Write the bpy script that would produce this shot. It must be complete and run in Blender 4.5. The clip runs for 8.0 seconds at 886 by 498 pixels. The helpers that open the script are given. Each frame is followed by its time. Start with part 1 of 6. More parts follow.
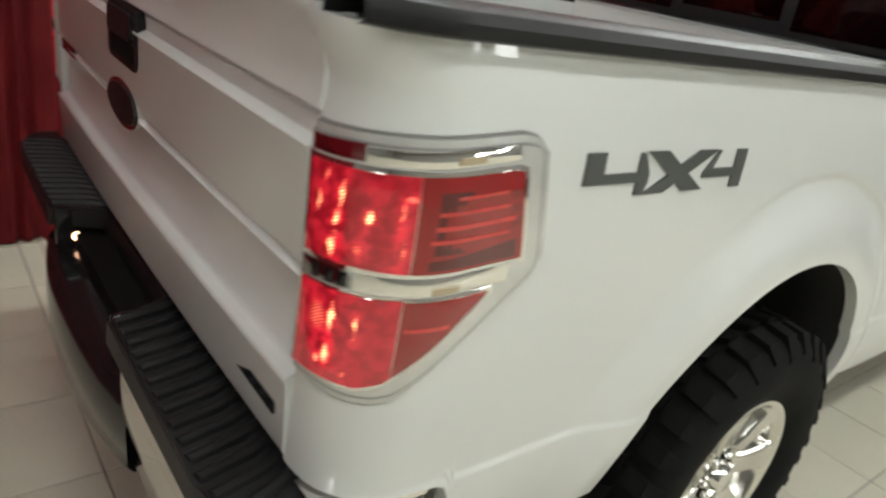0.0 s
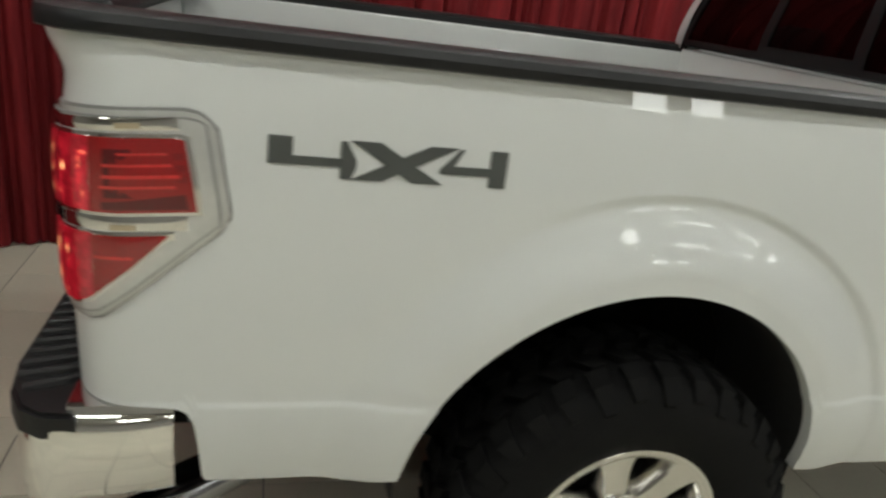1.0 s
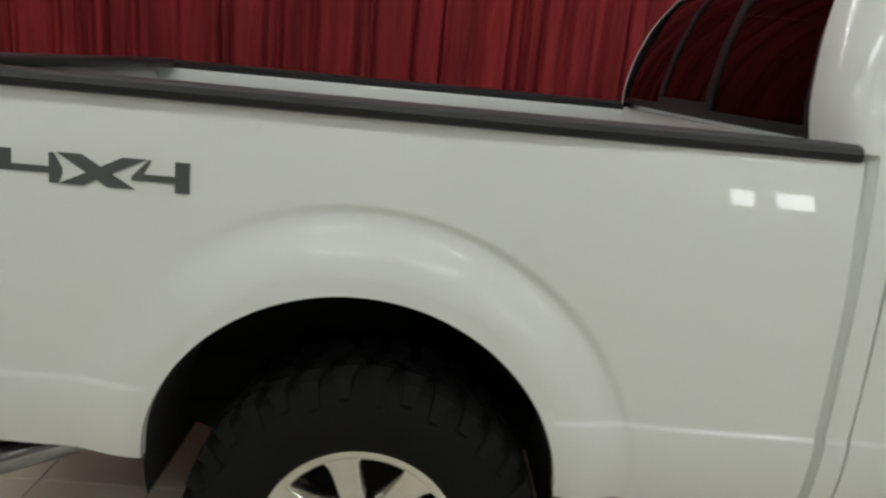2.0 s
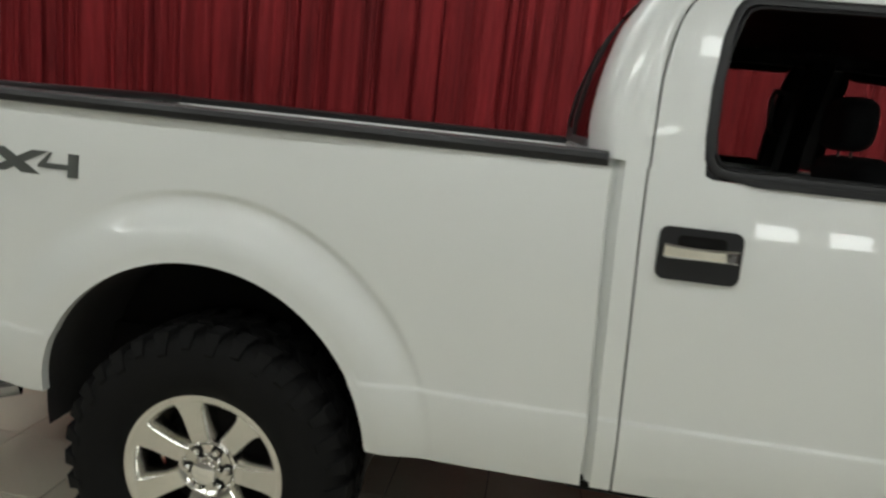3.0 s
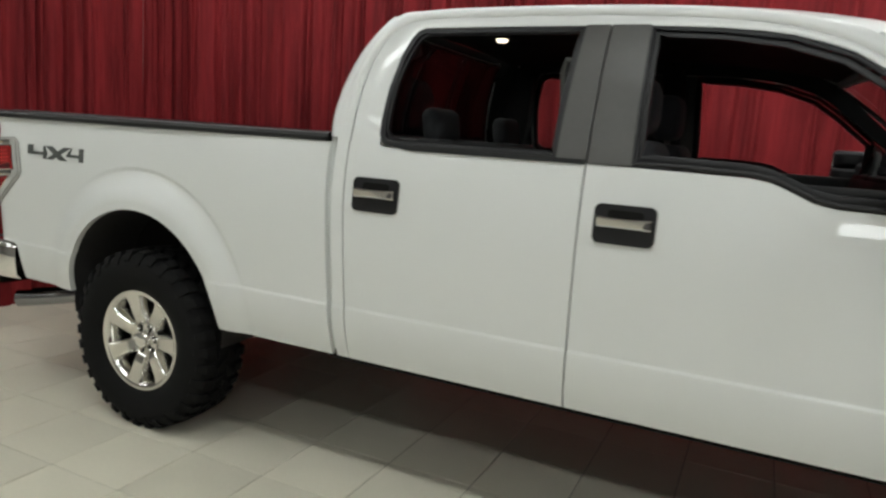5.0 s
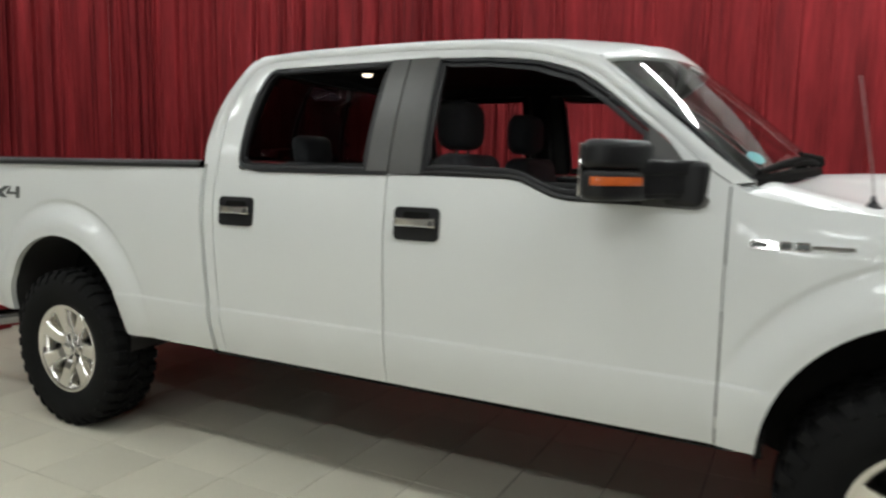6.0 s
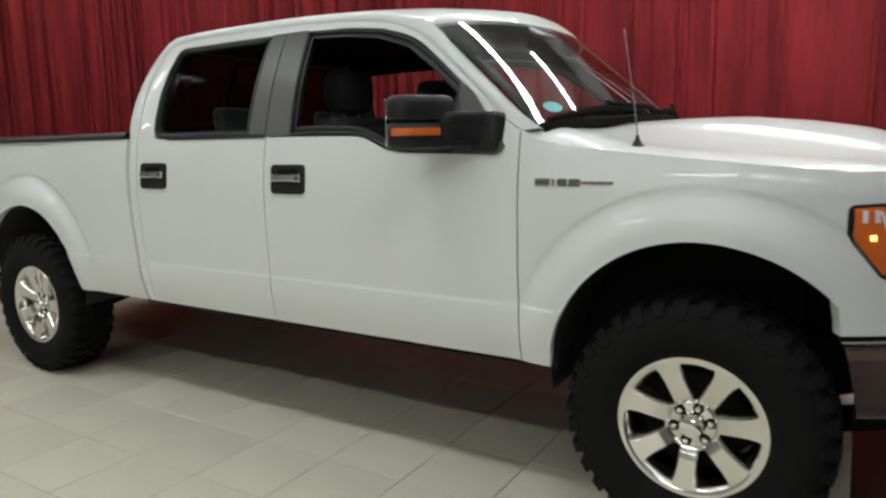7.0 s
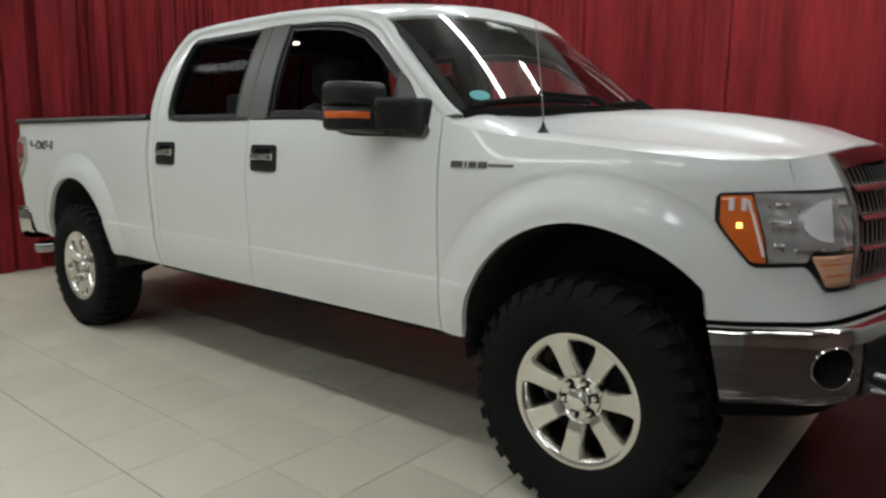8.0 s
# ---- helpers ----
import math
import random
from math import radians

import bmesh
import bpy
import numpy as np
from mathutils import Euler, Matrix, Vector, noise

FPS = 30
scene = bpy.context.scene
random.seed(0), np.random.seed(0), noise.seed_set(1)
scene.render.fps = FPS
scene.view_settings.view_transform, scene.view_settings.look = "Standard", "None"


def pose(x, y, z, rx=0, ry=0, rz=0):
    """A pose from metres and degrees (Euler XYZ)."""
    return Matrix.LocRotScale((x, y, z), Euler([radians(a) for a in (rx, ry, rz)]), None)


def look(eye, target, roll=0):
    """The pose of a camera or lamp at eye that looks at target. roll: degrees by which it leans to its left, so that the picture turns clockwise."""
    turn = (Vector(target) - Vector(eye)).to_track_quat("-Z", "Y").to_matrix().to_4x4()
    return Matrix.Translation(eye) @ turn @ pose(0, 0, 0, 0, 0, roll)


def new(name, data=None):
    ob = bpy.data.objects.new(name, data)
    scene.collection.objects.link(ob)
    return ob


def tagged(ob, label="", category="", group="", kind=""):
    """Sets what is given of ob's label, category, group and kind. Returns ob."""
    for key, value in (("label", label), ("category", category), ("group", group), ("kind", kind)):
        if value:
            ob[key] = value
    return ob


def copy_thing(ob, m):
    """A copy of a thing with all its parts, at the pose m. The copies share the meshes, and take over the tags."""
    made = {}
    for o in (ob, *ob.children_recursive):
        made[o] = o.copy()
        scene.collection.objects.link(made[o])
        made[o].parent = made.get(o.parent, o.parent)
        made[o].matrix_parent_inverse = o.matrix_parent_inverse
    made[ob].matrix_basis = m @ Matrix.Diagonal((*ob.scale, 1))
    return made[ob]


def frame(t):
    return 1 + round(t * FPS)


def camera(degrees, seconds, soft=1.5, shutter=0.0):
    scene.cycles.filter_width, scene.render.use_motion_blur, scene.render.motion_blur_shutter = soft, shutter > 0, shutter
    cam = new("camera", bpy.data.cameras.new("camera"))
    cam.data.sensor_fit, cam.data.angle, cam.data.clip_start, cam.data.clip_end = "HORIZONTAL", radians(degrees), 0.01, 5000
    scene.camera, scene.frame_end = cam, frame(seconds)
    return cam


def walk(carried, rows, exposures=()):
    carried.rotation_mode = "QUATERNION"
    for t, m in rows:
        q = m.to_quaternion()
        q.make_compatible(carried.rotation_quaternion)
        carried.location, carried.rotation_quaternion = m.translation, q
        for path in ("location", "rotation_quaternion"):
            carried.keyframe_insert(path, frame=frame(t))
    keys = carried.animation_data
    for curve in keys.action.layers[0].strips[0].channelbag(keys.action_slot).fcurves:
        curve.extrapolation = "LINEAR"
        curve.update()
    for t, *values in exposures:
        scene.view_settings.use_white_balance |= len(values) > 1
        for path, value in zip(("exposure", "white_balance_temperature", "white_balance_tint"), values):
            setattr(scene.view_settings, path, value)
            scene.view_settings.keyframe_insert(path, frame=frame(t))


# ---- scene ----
cam = camera(66.0, 8.0, soft=2.4, shutter=0.4)
PATH = [
    (0, (-1.523, -1.538, 1.517), (-0.312, -0.143, 0.749), 10.9),
    (0.2, (-1.386, -1.66, 1.553), (-0.366, -0.136, 0.766), 8.4),
    (0.5, (-1.19, -1.843, 1.541), (-0.381, -0.169, 0.804), 8.2),
    (0.7, (-1.03, -1.958, 1.551), (-0.328, -0.256, 0.769), 11.1),
    (0.8, (-0.946, -2.009, 1.563), (-0.335, -0.265, 0.797), 9.9),
    (1, (-0.794, -2.09, 1.569), (-0.284, -0.289, 0.864), 7.9),
    (1.2, (-0.595, -2.163, 1.562), (-0.163, -0.338, 0.867), 8.0),
    (1.5, (-0.329, -2.271, 1.551), (0.01, -0.375, 1.013), 4.6),
    (1.7, (-0.123, -2.314, 1.542), (0.111, -0.4, 1.013), 3.2),
    (2, (0.125, -2.413, 1.562), (0.195, -0.481, 1.047), 5.4),
    (2.2, (0.276, -2.48, 1.568), (0.279, -0.541, 1.076), 4.9),
    (3.3, (1.163, -2.743, 1.52), (0.794, -0.814, 1.144), 5.4),
    (3.4, (1.266, -2.752, 1.522), (0.85, -0.835, 1.13), 4.8),
    (3.5, (1.362, -2.78, 1.521), (0.904, -0.874, 1.124), 4.6),
    (3.7, (1.543, -2.824, 1.503), (0.988, -0.948, 1.088), 4.7),
    (3.9, (1.711, -2.854, 1.516), (1.124, -0.995, 1.068), 4.1),
    (4, (1.805, -2.887, 1.516), (1.198, -1.032, 1.083), 4.2),
    (4.2, (1.981, -3.002, 1.488), (1.293, -1.159, 1.124), 3.5),
    (5.3, (2.898, -3.283, 1.486), (2.043, -1.5, 1.183), 3.8),
    (5.5, (3.085, -3.313, 1.476), (2.224, -1.529, 1.202), 2.7),
    (5.7, (3.302, -3.302, 1.49), (2.418, -1.53, 1.21), 1.1),
    (5.9, (3.457, -3.284, 1.467), (2.537, -1.525, 1.222), 1.0),
    (6, (3.559, -3.292, 1.464), (2.643, -1.529, 1.228), 1.1),
    (6.2, (3.739, -3.268, 1.458), (2.804, -1.522, 1.183), 1.5),
    (6.5, (3.991, -3.255, 1.436), (3.041, -1.509, 1.215), -0.4),
    (6.8, (4.256, -3.231, 1.416), (3.28, -1.511, 1.12), -0.9),
    (7, (4.42, -3.227, 1.393), (3.386, -1.543, 1.085), -1.1),
    (7.2, (4.579, -3.18, 1.364), (3.505, -1.523, 1.046), -0.4),
    (7.5, (4.783, -3.117, 1.343), (3.656, -1.499, 1.007), 1.5),
    (7.6, (4.833, -3.098, 1.34), (3.689, -1.49, 1.019), 2.2),
    (7.8, (4.948, -3.062, 1.357), (3.749, -1.493, 1.043), 1.4),
    (8, (5.083, -3.027, 1.329), (3.823, -1.505, 1.021), 0.6),
]
walk(cam, [(t, look(eye, target, roll)) for t, eye, target, roll in PATH],
     exposures=[(0, 0.33, 6850, 9), (0.5, 0.06, 6950, 9), (1, -0.15, 6950, 9), (2, -0.15, 6850, 9), (3.5, -0.18, 6750, 9), (4, -0.15, 6750, 9), (5.5, 0.04, 6650, 10), (7, -0.02, 6600, 10), (8, -0.16, 6600, 10)])

# ---- world and light ----
world = bpy.data.worlds.new("hall_air")
scene.world = world
world.use_nodes = True
world.node_tree.nodes["Background"].inputs[0].default_value = (0.9, 0.95, 1.0, 1)
world.node_tree.nodes["Background"].inputs[1].default_value = 0.02
scene.view_settings.exposure = 0.0
LIGHT, TUBES = 17.5, 36.0


# ---- materials ----
def material(name, color, rough=0.5, metal=0.0, coat=0.0, sheen=0.0, vary=0.08, scale=6.0, bump=0.0, bump_scale=80.0, emit=0.0, transmission=0.0, ior=1.5, fine=60.0, randoms=0.0, grain=(1, 1, 1)):
    """A principled surface with colour variation at two scales, roughness variation and fine relief."""
    m = bpy.data.materials.new(name)
    m.use_nodes = True
    nt = m.node_tree
    b = nt.nodes["Principled BSDF"]
    b.inputs["Roughness"].default_value = rough
    b.inputs["Metallic"].default_value = metal
    b.inputs["Coat Weight"].default_value = coat
    b.inputs["Coat Roughness"].default_value = 0.012
    b.inputs["Sheen Weight"].default_value = sheen
    b.inputs["IOR"].default_value = ior
    b.inputs["Transmission Weight"].default_value = transmission
    b.inputs["Base Color"].default_value = (*color, 1)
    if emit:
        b.inputs["Emission Color"].default_value = (*color, 1)
        b.inputs["Emission Strength"].default_value = emit
    tc = nt.nodes.new("ShaderNodeTexCoord")
    if vary:
        n1 = nt.nodes.new("ShaderNodeTexNoise")
        n1.inputs["Scale"].default_value = scale
        n1.inputs["Detail"].default_value = 5
        n2 = nt.nodes.new("ShaderNodeTexNoise")
        n2.inputs["Scale"].default_value = fine
        n2.inputs["Detail"].default_value = 3
        mix = nt.nodes.new("ShaderNodeMath")
        mix.operation = "MULTIPLY_ADD"
        mix.inputs[1].default_value = 0.4
        gr = nt.nodes.new("ShaderNodeVectorMath")
        gr.operation = "MULTIPLY"
        gr.inputs[1].default_value = grain
        nt.links.new(tc.outputs["Object"], gr.inputs[0])
        nt.links.new(gr.outputs[0], n1.inputs["Vector"])
        nt.links.new(gr.outputs[0], n2.inputs["Vector"])
        nt.links.new(n2.outputs["Fac"], mix.inputs[0])
        nt.links.new(n1.outputs["Fac"], mix.inputs[2])
        ramp = nt.nodes.new("ShaderNodeMapRange")
        ramp.inputs["From Min"].default_value = 0.4
        ramp.inputs["From Max"].default_value = 1.0
        ramp.inputs["To Min"].default_value = 1 - vary
        ramp.inputs["To Max"].default_value = 1 + vary
        nt.links.new(mix.outputs[0], ramp.inputs["Value"])
        last = ramp.outputs[0]
        if randoms:
            oi = nt.nodes.new("ShaderNodeObjectInfo")
            rr = nt.nodes.new("ShaderNodeMapRange")
            rr.inputs["To Min"].default_value = 1 - randoms
            rr.inputs["To Max"].default_value = 1 + randoms
            nt.links.new(oi.outputs["Random"], rr.inputs["Value"])
            mm = nt.nodes.new("ShaderNodeMath")
            mm.operation = "MULTIPLY"
            nt.links.new(last, mm.inputs[0])
            nt.links.new(rr.outputs[0], mm.inputs[1])
            last = mm.outputs[0]
        vm = nt.nodes.new("ShaderNodeVectorMath")
        vm.operation = "SCALE"
        vm.inputs[0].default_value = color
        nt.links.new(last, vm.inputs["Scale"])
        nt.links.new(vm.outputs[0], b.inputs["Base Color"])
        r2 = nt.nodes.new("ShaderNodeMapRange")
        r2.inputs["To Min"].default_value = max(0.0, rough * 0.8)
        r2.inputs["To Max"].default_value = min(1.0, rough * 1.2)
        nt.links.new(n1.outputs["Fac"], r2.inputs["Value"])
        nt.links.new(r2.outputs[0], b.inputs["Roughness"])
    if bump:
        n3 = nt.nodes.new("ShaderNodeTexNoise")
        n3.inputs["Scale"].default_value = bump_scale
        n3.inputs["Detail"].default_value = 4
        bp = nt.nodes.new("ShaderNodeBump")
        bp.inputs["Strength"].default_value = bump
        bp.inputs["Distance"].default_value = 0.004
        nt.links.new(tc.outputs["Object"], n3.inputs["Vector"])
        nt.links.new(n3.outputs["Fac"], bp.inputs["Height"])
        nt.links.new(bp.outputs["Normal"], b.inputs["Normal"])
    return m


def glass(name, tint, mix, rough=0.0, share=0.9):
    """A thin pane: clear or tinted, with a mirror share by Fresnel."""
    m = bpy.data.materials.new(name)
    m.use_nodes = True
    nt = m.node_tree
    nt.nodes.remove(nt.nodes["Principled BSDF"])
    out = nt.nodes["Material Output"]
    tr = nt.nodes.new("ShaderNodeBsdfTransparent")
    tr.inputs[0].default_value = (*tint, 1)
    gl = nt.nodes.new("ShaderNodeBsdfGlossy")
    gl.inputs["Roughness"].default_value = rough
    lw = nt.nodes.new("ShaderNodeLayerWeight")
    lw.inputs["Blend"].default_value = 0.5
    pw = nt.nodes.new("ShaderNodeMath")
    pw.operation = "POWER"
    pw.inputs[1].default_value = 4.5
    ml = nt.nodes.new("ShaderNodeMath")
    ml.operation = "MULTIPLY_ADD"
    ml.inputs[1].default_value = share
    ml.inputs[2].default_value = mix
    ms = nt.nodes.new("ShaderNodeMixShader")
    nt.links.new(lw.outputs["Facing"], pw.inputs[0])
    nt.links.new(pw.outputs[0], ml.inputs[0])
    nt.links.new(ml.outputs[0], ms.inputs[0])
    nt.links.new(tr.outputs[0], ms.inputs[1])
    nt.links.new(gl.outputs[0], ms.inputs[2])
    nt.links.new(ms.outputs[0], out.inputs[0])
    return m


PAINT = material("white_paint", (0.72, 0.735, 0.72), 0.34, coat=0.5, vary=0.0, ior=1.38)
PAINT_DARK = material("inner_paint", (0.55, 0.56, 0.55), 0.4, vary=0.05)
BLACK = material("black_plastic", (0.011, 0.011, 0.012), 0.42, ior=1.38, vary=0.15, bump=0.15, bump_scale=400)
GLOSS = material("gloss_black", (0.010, 0.010, 0.011), 0.14, coat=0.2, ior=1.36, vary=0.1)
SATIN = material("satin_grey_trim", (0.076, 0.074, 0.070), 0.36, vary=0.12, bump=0.03, bump_scale=300)
RUBBER = material("rubber", (0.0085, 0.0085, 0.0085), 0.8, vary=0.25, scale=9, bump=0.3, bump_scale=180, ior=1.22)
LINER = material("wheel_liner_plastic", (0.022, 0.021, 0.020), 0.7, vary=0.4, scale=14, bump=0.3, bump_scale=60)
VOID = material("underbody_black", (0.010, 0.0095, 0.009), 0.8, vary=0.3, ior=1.15)
CHROME = material("chrome", (0.82, 0.81, 0.79), 0.07, metal=1.0, vary=0.02)
CHROME_RIM = material("rim_chrome", (0.72, 0.705, 0.67), 0.16, metal=1.0, vary=0.05, scale=14)
CHROME_DARK = material("dark_chrome", (0.30, 0.30, 0.31), 0.14, metal=1.0, vary=0.05)
STEEL = material("dull_steel", (0.35, 0.34, 0.33), 0.4, metal=1.0, vary=0.2)
DECAL = material("grey_decal", (0.080, 0.086, 0.082), 0.4, vary=0.05)
RED_LENS = material("red_lens", (0.40, 0.014, 0.016), 0.08, coat=1.0, vary=0.05, transmission=0.25)
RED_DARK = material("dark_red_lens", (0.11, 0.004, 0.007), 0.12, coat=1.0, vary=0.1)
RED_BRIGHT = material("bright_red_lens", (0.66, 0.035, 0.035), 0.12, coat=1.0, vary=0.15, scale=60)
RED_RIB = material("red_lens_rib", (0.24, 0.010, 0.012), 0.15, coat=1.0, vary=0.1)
GROOVE = material("bezel_groove_grey", (0.22, 0.22, 0.21), 0.3, vary=0.1)
AMBER_TAN = material("tan_glint", (0.45, 0.37, 0.25), 0.25, vary=0.1)
MARKER = material("marker_amber", (0.62, 0.13, 0.03), 0.14, coat=0.8, vary=0.1, scale=40)
VISOR = material("pale_visor", (0.62, 0.62, 0.59), 0.7, vary=0.05)
FILAMENT = material("lit_filament", (1.0, 0.55, 0.35), 0.3, vary=0, emit=7.0)
AMBER = material("amber_lens", (0.80, 0.17, 0.03), 0.12, coat=1.0, vary=0.08)
AMBER_PALE = material("pale_amber_lens", (0.88, 0.50, 0.32), 0.12, coat=1.0, vary=0.1)
BOWL = material("pale_bowl_and_glint", (0.86, 0.83, 0.87), 0.35, vary=0.05)
AMBER_LIT = material("lit_amber_bulb", (1.0, 0.55, 0.12), 0.3, vary=0, emit=5.0)
BEZEL = material("silver_bezel", (0.62, 0.62, 0.59), 0.18, metal=0.25, coat=0.8, vary=0.1, scale=20)
LAMP_WARM = material("warm_lamp_lens", (1.0, 0.86, 0.68), 0.3, vary=0, emit=3.0)
REFLECTOR = material("lamp_reflector", (0.92, 0.92, 0.93), 0.15, metal=0.7, vary=0.1, scale=20)
SEAT = material("grey_seat_fabric", (0.042, 0.043, 0.047), 0.85, ior=1.25, sheen=0.1, vary=0.2, scale=12, bump=0.3, bump_scale=300)
CABIN = material("cabin_black", (0.016, 0.016, 0.016), 0.7, vary=0.15, ior=1.25)
TINT = glass("tinted_glass", (0.80, 0.82, 0.80), 0.0, share=0.10)
PRIVACY = glass("privacy_glass", (0.04, 0.04, 0.04), 0.035)
CLEAR = glass("clear_glass", (0.66, 0.70, 0.67), 0.06)
LENS = glass("clear_lens", (0.93, 0.93, 0.93), 0.04)
TEAL = material("teal_sticker", (0.05, 0.32, 0.33), 0.5, vary=0.05)
CURTAIN = material("red_velvet", (0.186, 0.016, 0.019), 0.95, sheen=0.0, grain=(1, 1, 0.10), vary=0.52, scale=7.0, bump=0.25, bump_scale=160, fine=35, ior=1.25)
TILE = material("cream_floor_tile", (0.67, 0.635, 0.515), 0.42, vary=0.07, scale=2.2, bump=0.02, bump_scale=50, randoms=0.05)
CHROME_GRILLE = material("bright_grille_chrome", (0.62, 0.62, 0.62), 0.13, metal=0.95, vary=0.03)
GROUT = material("floor_grout", (0.11, 0.10, 0.09), 0.8, vary=0.2)
DARK_TILE = material("dark_floor_tile", (0.030, 0.022, 0.020), 0.22, vary=0.6, scale=3)
WALL = material("hall_wall", (0.36, 0.35, 0.33), 0.8, vary=0.06)
WALL_BROWN = material("brown_wall", (0.20, 0.13, 0.11), 0.7, vary=0.06)
CEIL = material("hall_ceiling", (0.42, 0.41, 0.39), 0.9, vary=0.05)
LAMP = material("fluorescent_panel", (0.93, 0.985, 1.0), 0.5, vary=0, emit=LIGHT)
WALL_LAMP = material("wall_light_diffuser", (0.93, 0.985, 1.0), 0.5, vary=0, emit=20.0)
TUBE = material("fluorescent_tube", (0.93, 0.985, 1.0), 0.5, vary=0, emit=TUBES)
FIXTURE = material("white_enamel", (0.7, 0.7, 0.68), 0.4, vary=0.03)


# ---- mesh helpers ----
def mesh_of(name, verts, faces, smooth=True, angle=38, fix=False):
    me = bpy.data.meshes.new(name)
    me.from_pydata([tuple(v) for v in verts], [], faces)
    me.update()
    if fix:
        bm = bmesh.new()
        bm.from_mesh(me)
        bmesh.ops.recalc_face_normals(bm, faces=bm.faces)
        bm.to_mesh(me)
        bm.free()
    if smooth:
        me.shade_smooth()
        me.set_sharp_from_angle(angle=radians(angle))
    return me


def part(name, me, mat, parent=None, label=""):
    """Links a mesh, or a bmesh, as one object under its parent."""
    if isinstance(me, bmesh.types.BMesh):
        d = bpy.data.meshes.new(name)
        bmesh.ops.recalc_face_normals(me, faces=me.faces)
        me.to_mesh(d)
        me.free()
        d.shade_smooth()
        d.set_sharp_from_angle(angle=radians(38))
        me = d
    if not me.materials:
        me.materials.append(mat)
    ob = new(name, me)
    ob.parent = parent
    if label:
        tagged(ob, label)
    return ob


def empty(name, label="", category="", group="", kind="", parent=None, at=(0, 0, 0)):
    ob = new(name)
    ob.location = at
    ob.parent = parent
    ob.empty_display_size = 0.1
    return tagged(ob, label, category, group, kind)


def lerp_curve(pts, n):
    """n points evenly spaced along a polyline."""
    pts = [Vector(p) for p in pts]
    d = [0.0]
    for a, b in zip(pts, pts[1:]):
        d.append(d[-1] + (b - a).length)
    out, j = [], 0
    for i in range(n):
        s = d[-1] * i / (n - 1)
        while j < len(d) - 2 and d[j + 1] < s:
            j += 1
        k = (s - d[j]) / max(1e-9, d[j + 1] - d[j])
        out.append(pts[j].lerp(pts[j + 1], k))
    return out


def smooth_curve(pts, n, closed=False):
    """n points along a Catmull-Rom curve through pts."""
    pts = [Vector(p) for p in pts]
    m = len(pts)
    fine = []
    for i in range(m if closed else m - 1):
        p0 = pts[(i - 1) % m] if closed or i else pts[0]
        p1, p2 = pts[i], pts[(i + 1) % m]
        p3 = pts[(i + 2) % m] if closed or i + 2 < m else pts[-1]
        for k in range(12):
            t = k / 12
            fine.append(0.5 * ((2 * p1) + (p2 - p0) * t + (2 * p0 - 5 * p1 + 4 * p2 - p3) * t * t + (3 * p1 - p0 - 3 * p2 + p3) * t ** 3))
    fine.append(pts[0].copy() if closed else pts[-1].copy())
    c = lerp_curve(fine, n + 1 if closed else n)
    return c[:-1] if closed else c


def interp(x, xs, ys):
    return float(np.interp(x, xs, ys))


def smoothstep(a, b, x):
    t = min(1.0, max(0.0, (x - a) / (b - a)))
    return t * t * (3 - 2 * t)


def grid_faces(ni, nj, close_i=False, close_j=False):
    f = []
    for i in range(ni if close_i else ni - 1):
        for j in range(nj if close_j else nj - 1):
            a, b = i * nj + j, ((i + 1) % ni) * nj + j
            c, d = ((i + 1) % ni) * nj + (j + 1) % nj, i * nj + (j + 1) % nj
            f.append((a, b, c, d))
    return f


def sheet(rows, flange=None, flip=False):
    """A skin over rows of points; flange: a vector by which its rim is turned in."""
    ni, nj = len(rows), len(rows[0])
    v = [Vector(p) for r in rows for p in r]
    f = grid_faces(ni, nj)
    if flange is not None:
        rim = [i * nj for i in range(ni)] + [(ni - 1) * nj + j for j in range(1, nj)] + [i * nj + nj - 1 for i in range(ni - 2, -1, -1)] + [j for j in range(nj - 2, 0, -1)]
        base = len(v)
        for k in rim:
            fl = flange(v[k]) if callable(flange) else Vector(flange)
            v.append(v[k] + fl)
        for a in range(len(rim)):
            b = (a + 1) % len(rim)
            f.append((rim[b], rim[a], base + a, base + b))
    if flip:
        f = [tuple(reversed(q)) for q in f]
    return v, f


def box(bm, size, at=(0, 0, 0), rot=(0, 0, 0), bevel=0.0, seg=2):
    """Adds a box with rounded edges to a bmesh."""
    m = pose(*at, *rot) @ Matrix.Diagonal((*size, 1))
    tmp = bmesh.new()
    bmesh.ops.create_cube(tmp, size=1.0, matrix=m)
    if bevel:
        bmesh.ops.bevel(tmp, geom=tmp.edges[:], offset=bevel, segments=seg, affect="EDGES", profile=0.5)
    d = bpy.data.meshes.new("t")
    tmp.to_mesh(d)
    tmp.free()
    bm.from_mesh(d)
    bpy.data.meshes.remove(d)
    return bm


def revolve(profile, n, axis="y", origin=(0, 0, 0), closed=False):
    """profile of (radius, along) turned about an axis."""
    rows = []
    for i in range(n):
        a = 2 * math.pi * i / n
        c, s = math.cos(a), math.sin(a)
        if axis == "y":
            rows.append([(origin[0] + r * c, origin[1] + h, origin[2] + r * s) for r, h in profile])
        elif axis == "x":
            rows.append([(origin[0] + h, origin[1] + r * c, origin[2] + r * s) for r, h in profile])
        else:
            rows.append([(origin[0] + r * c, origin[1] + r * s, origin[2] + h) for r, h in profile])
    nj = len(profile)
    return [p for r in rows for p in r], grid_faces(n, nj, close_i=True, close_j=closed)


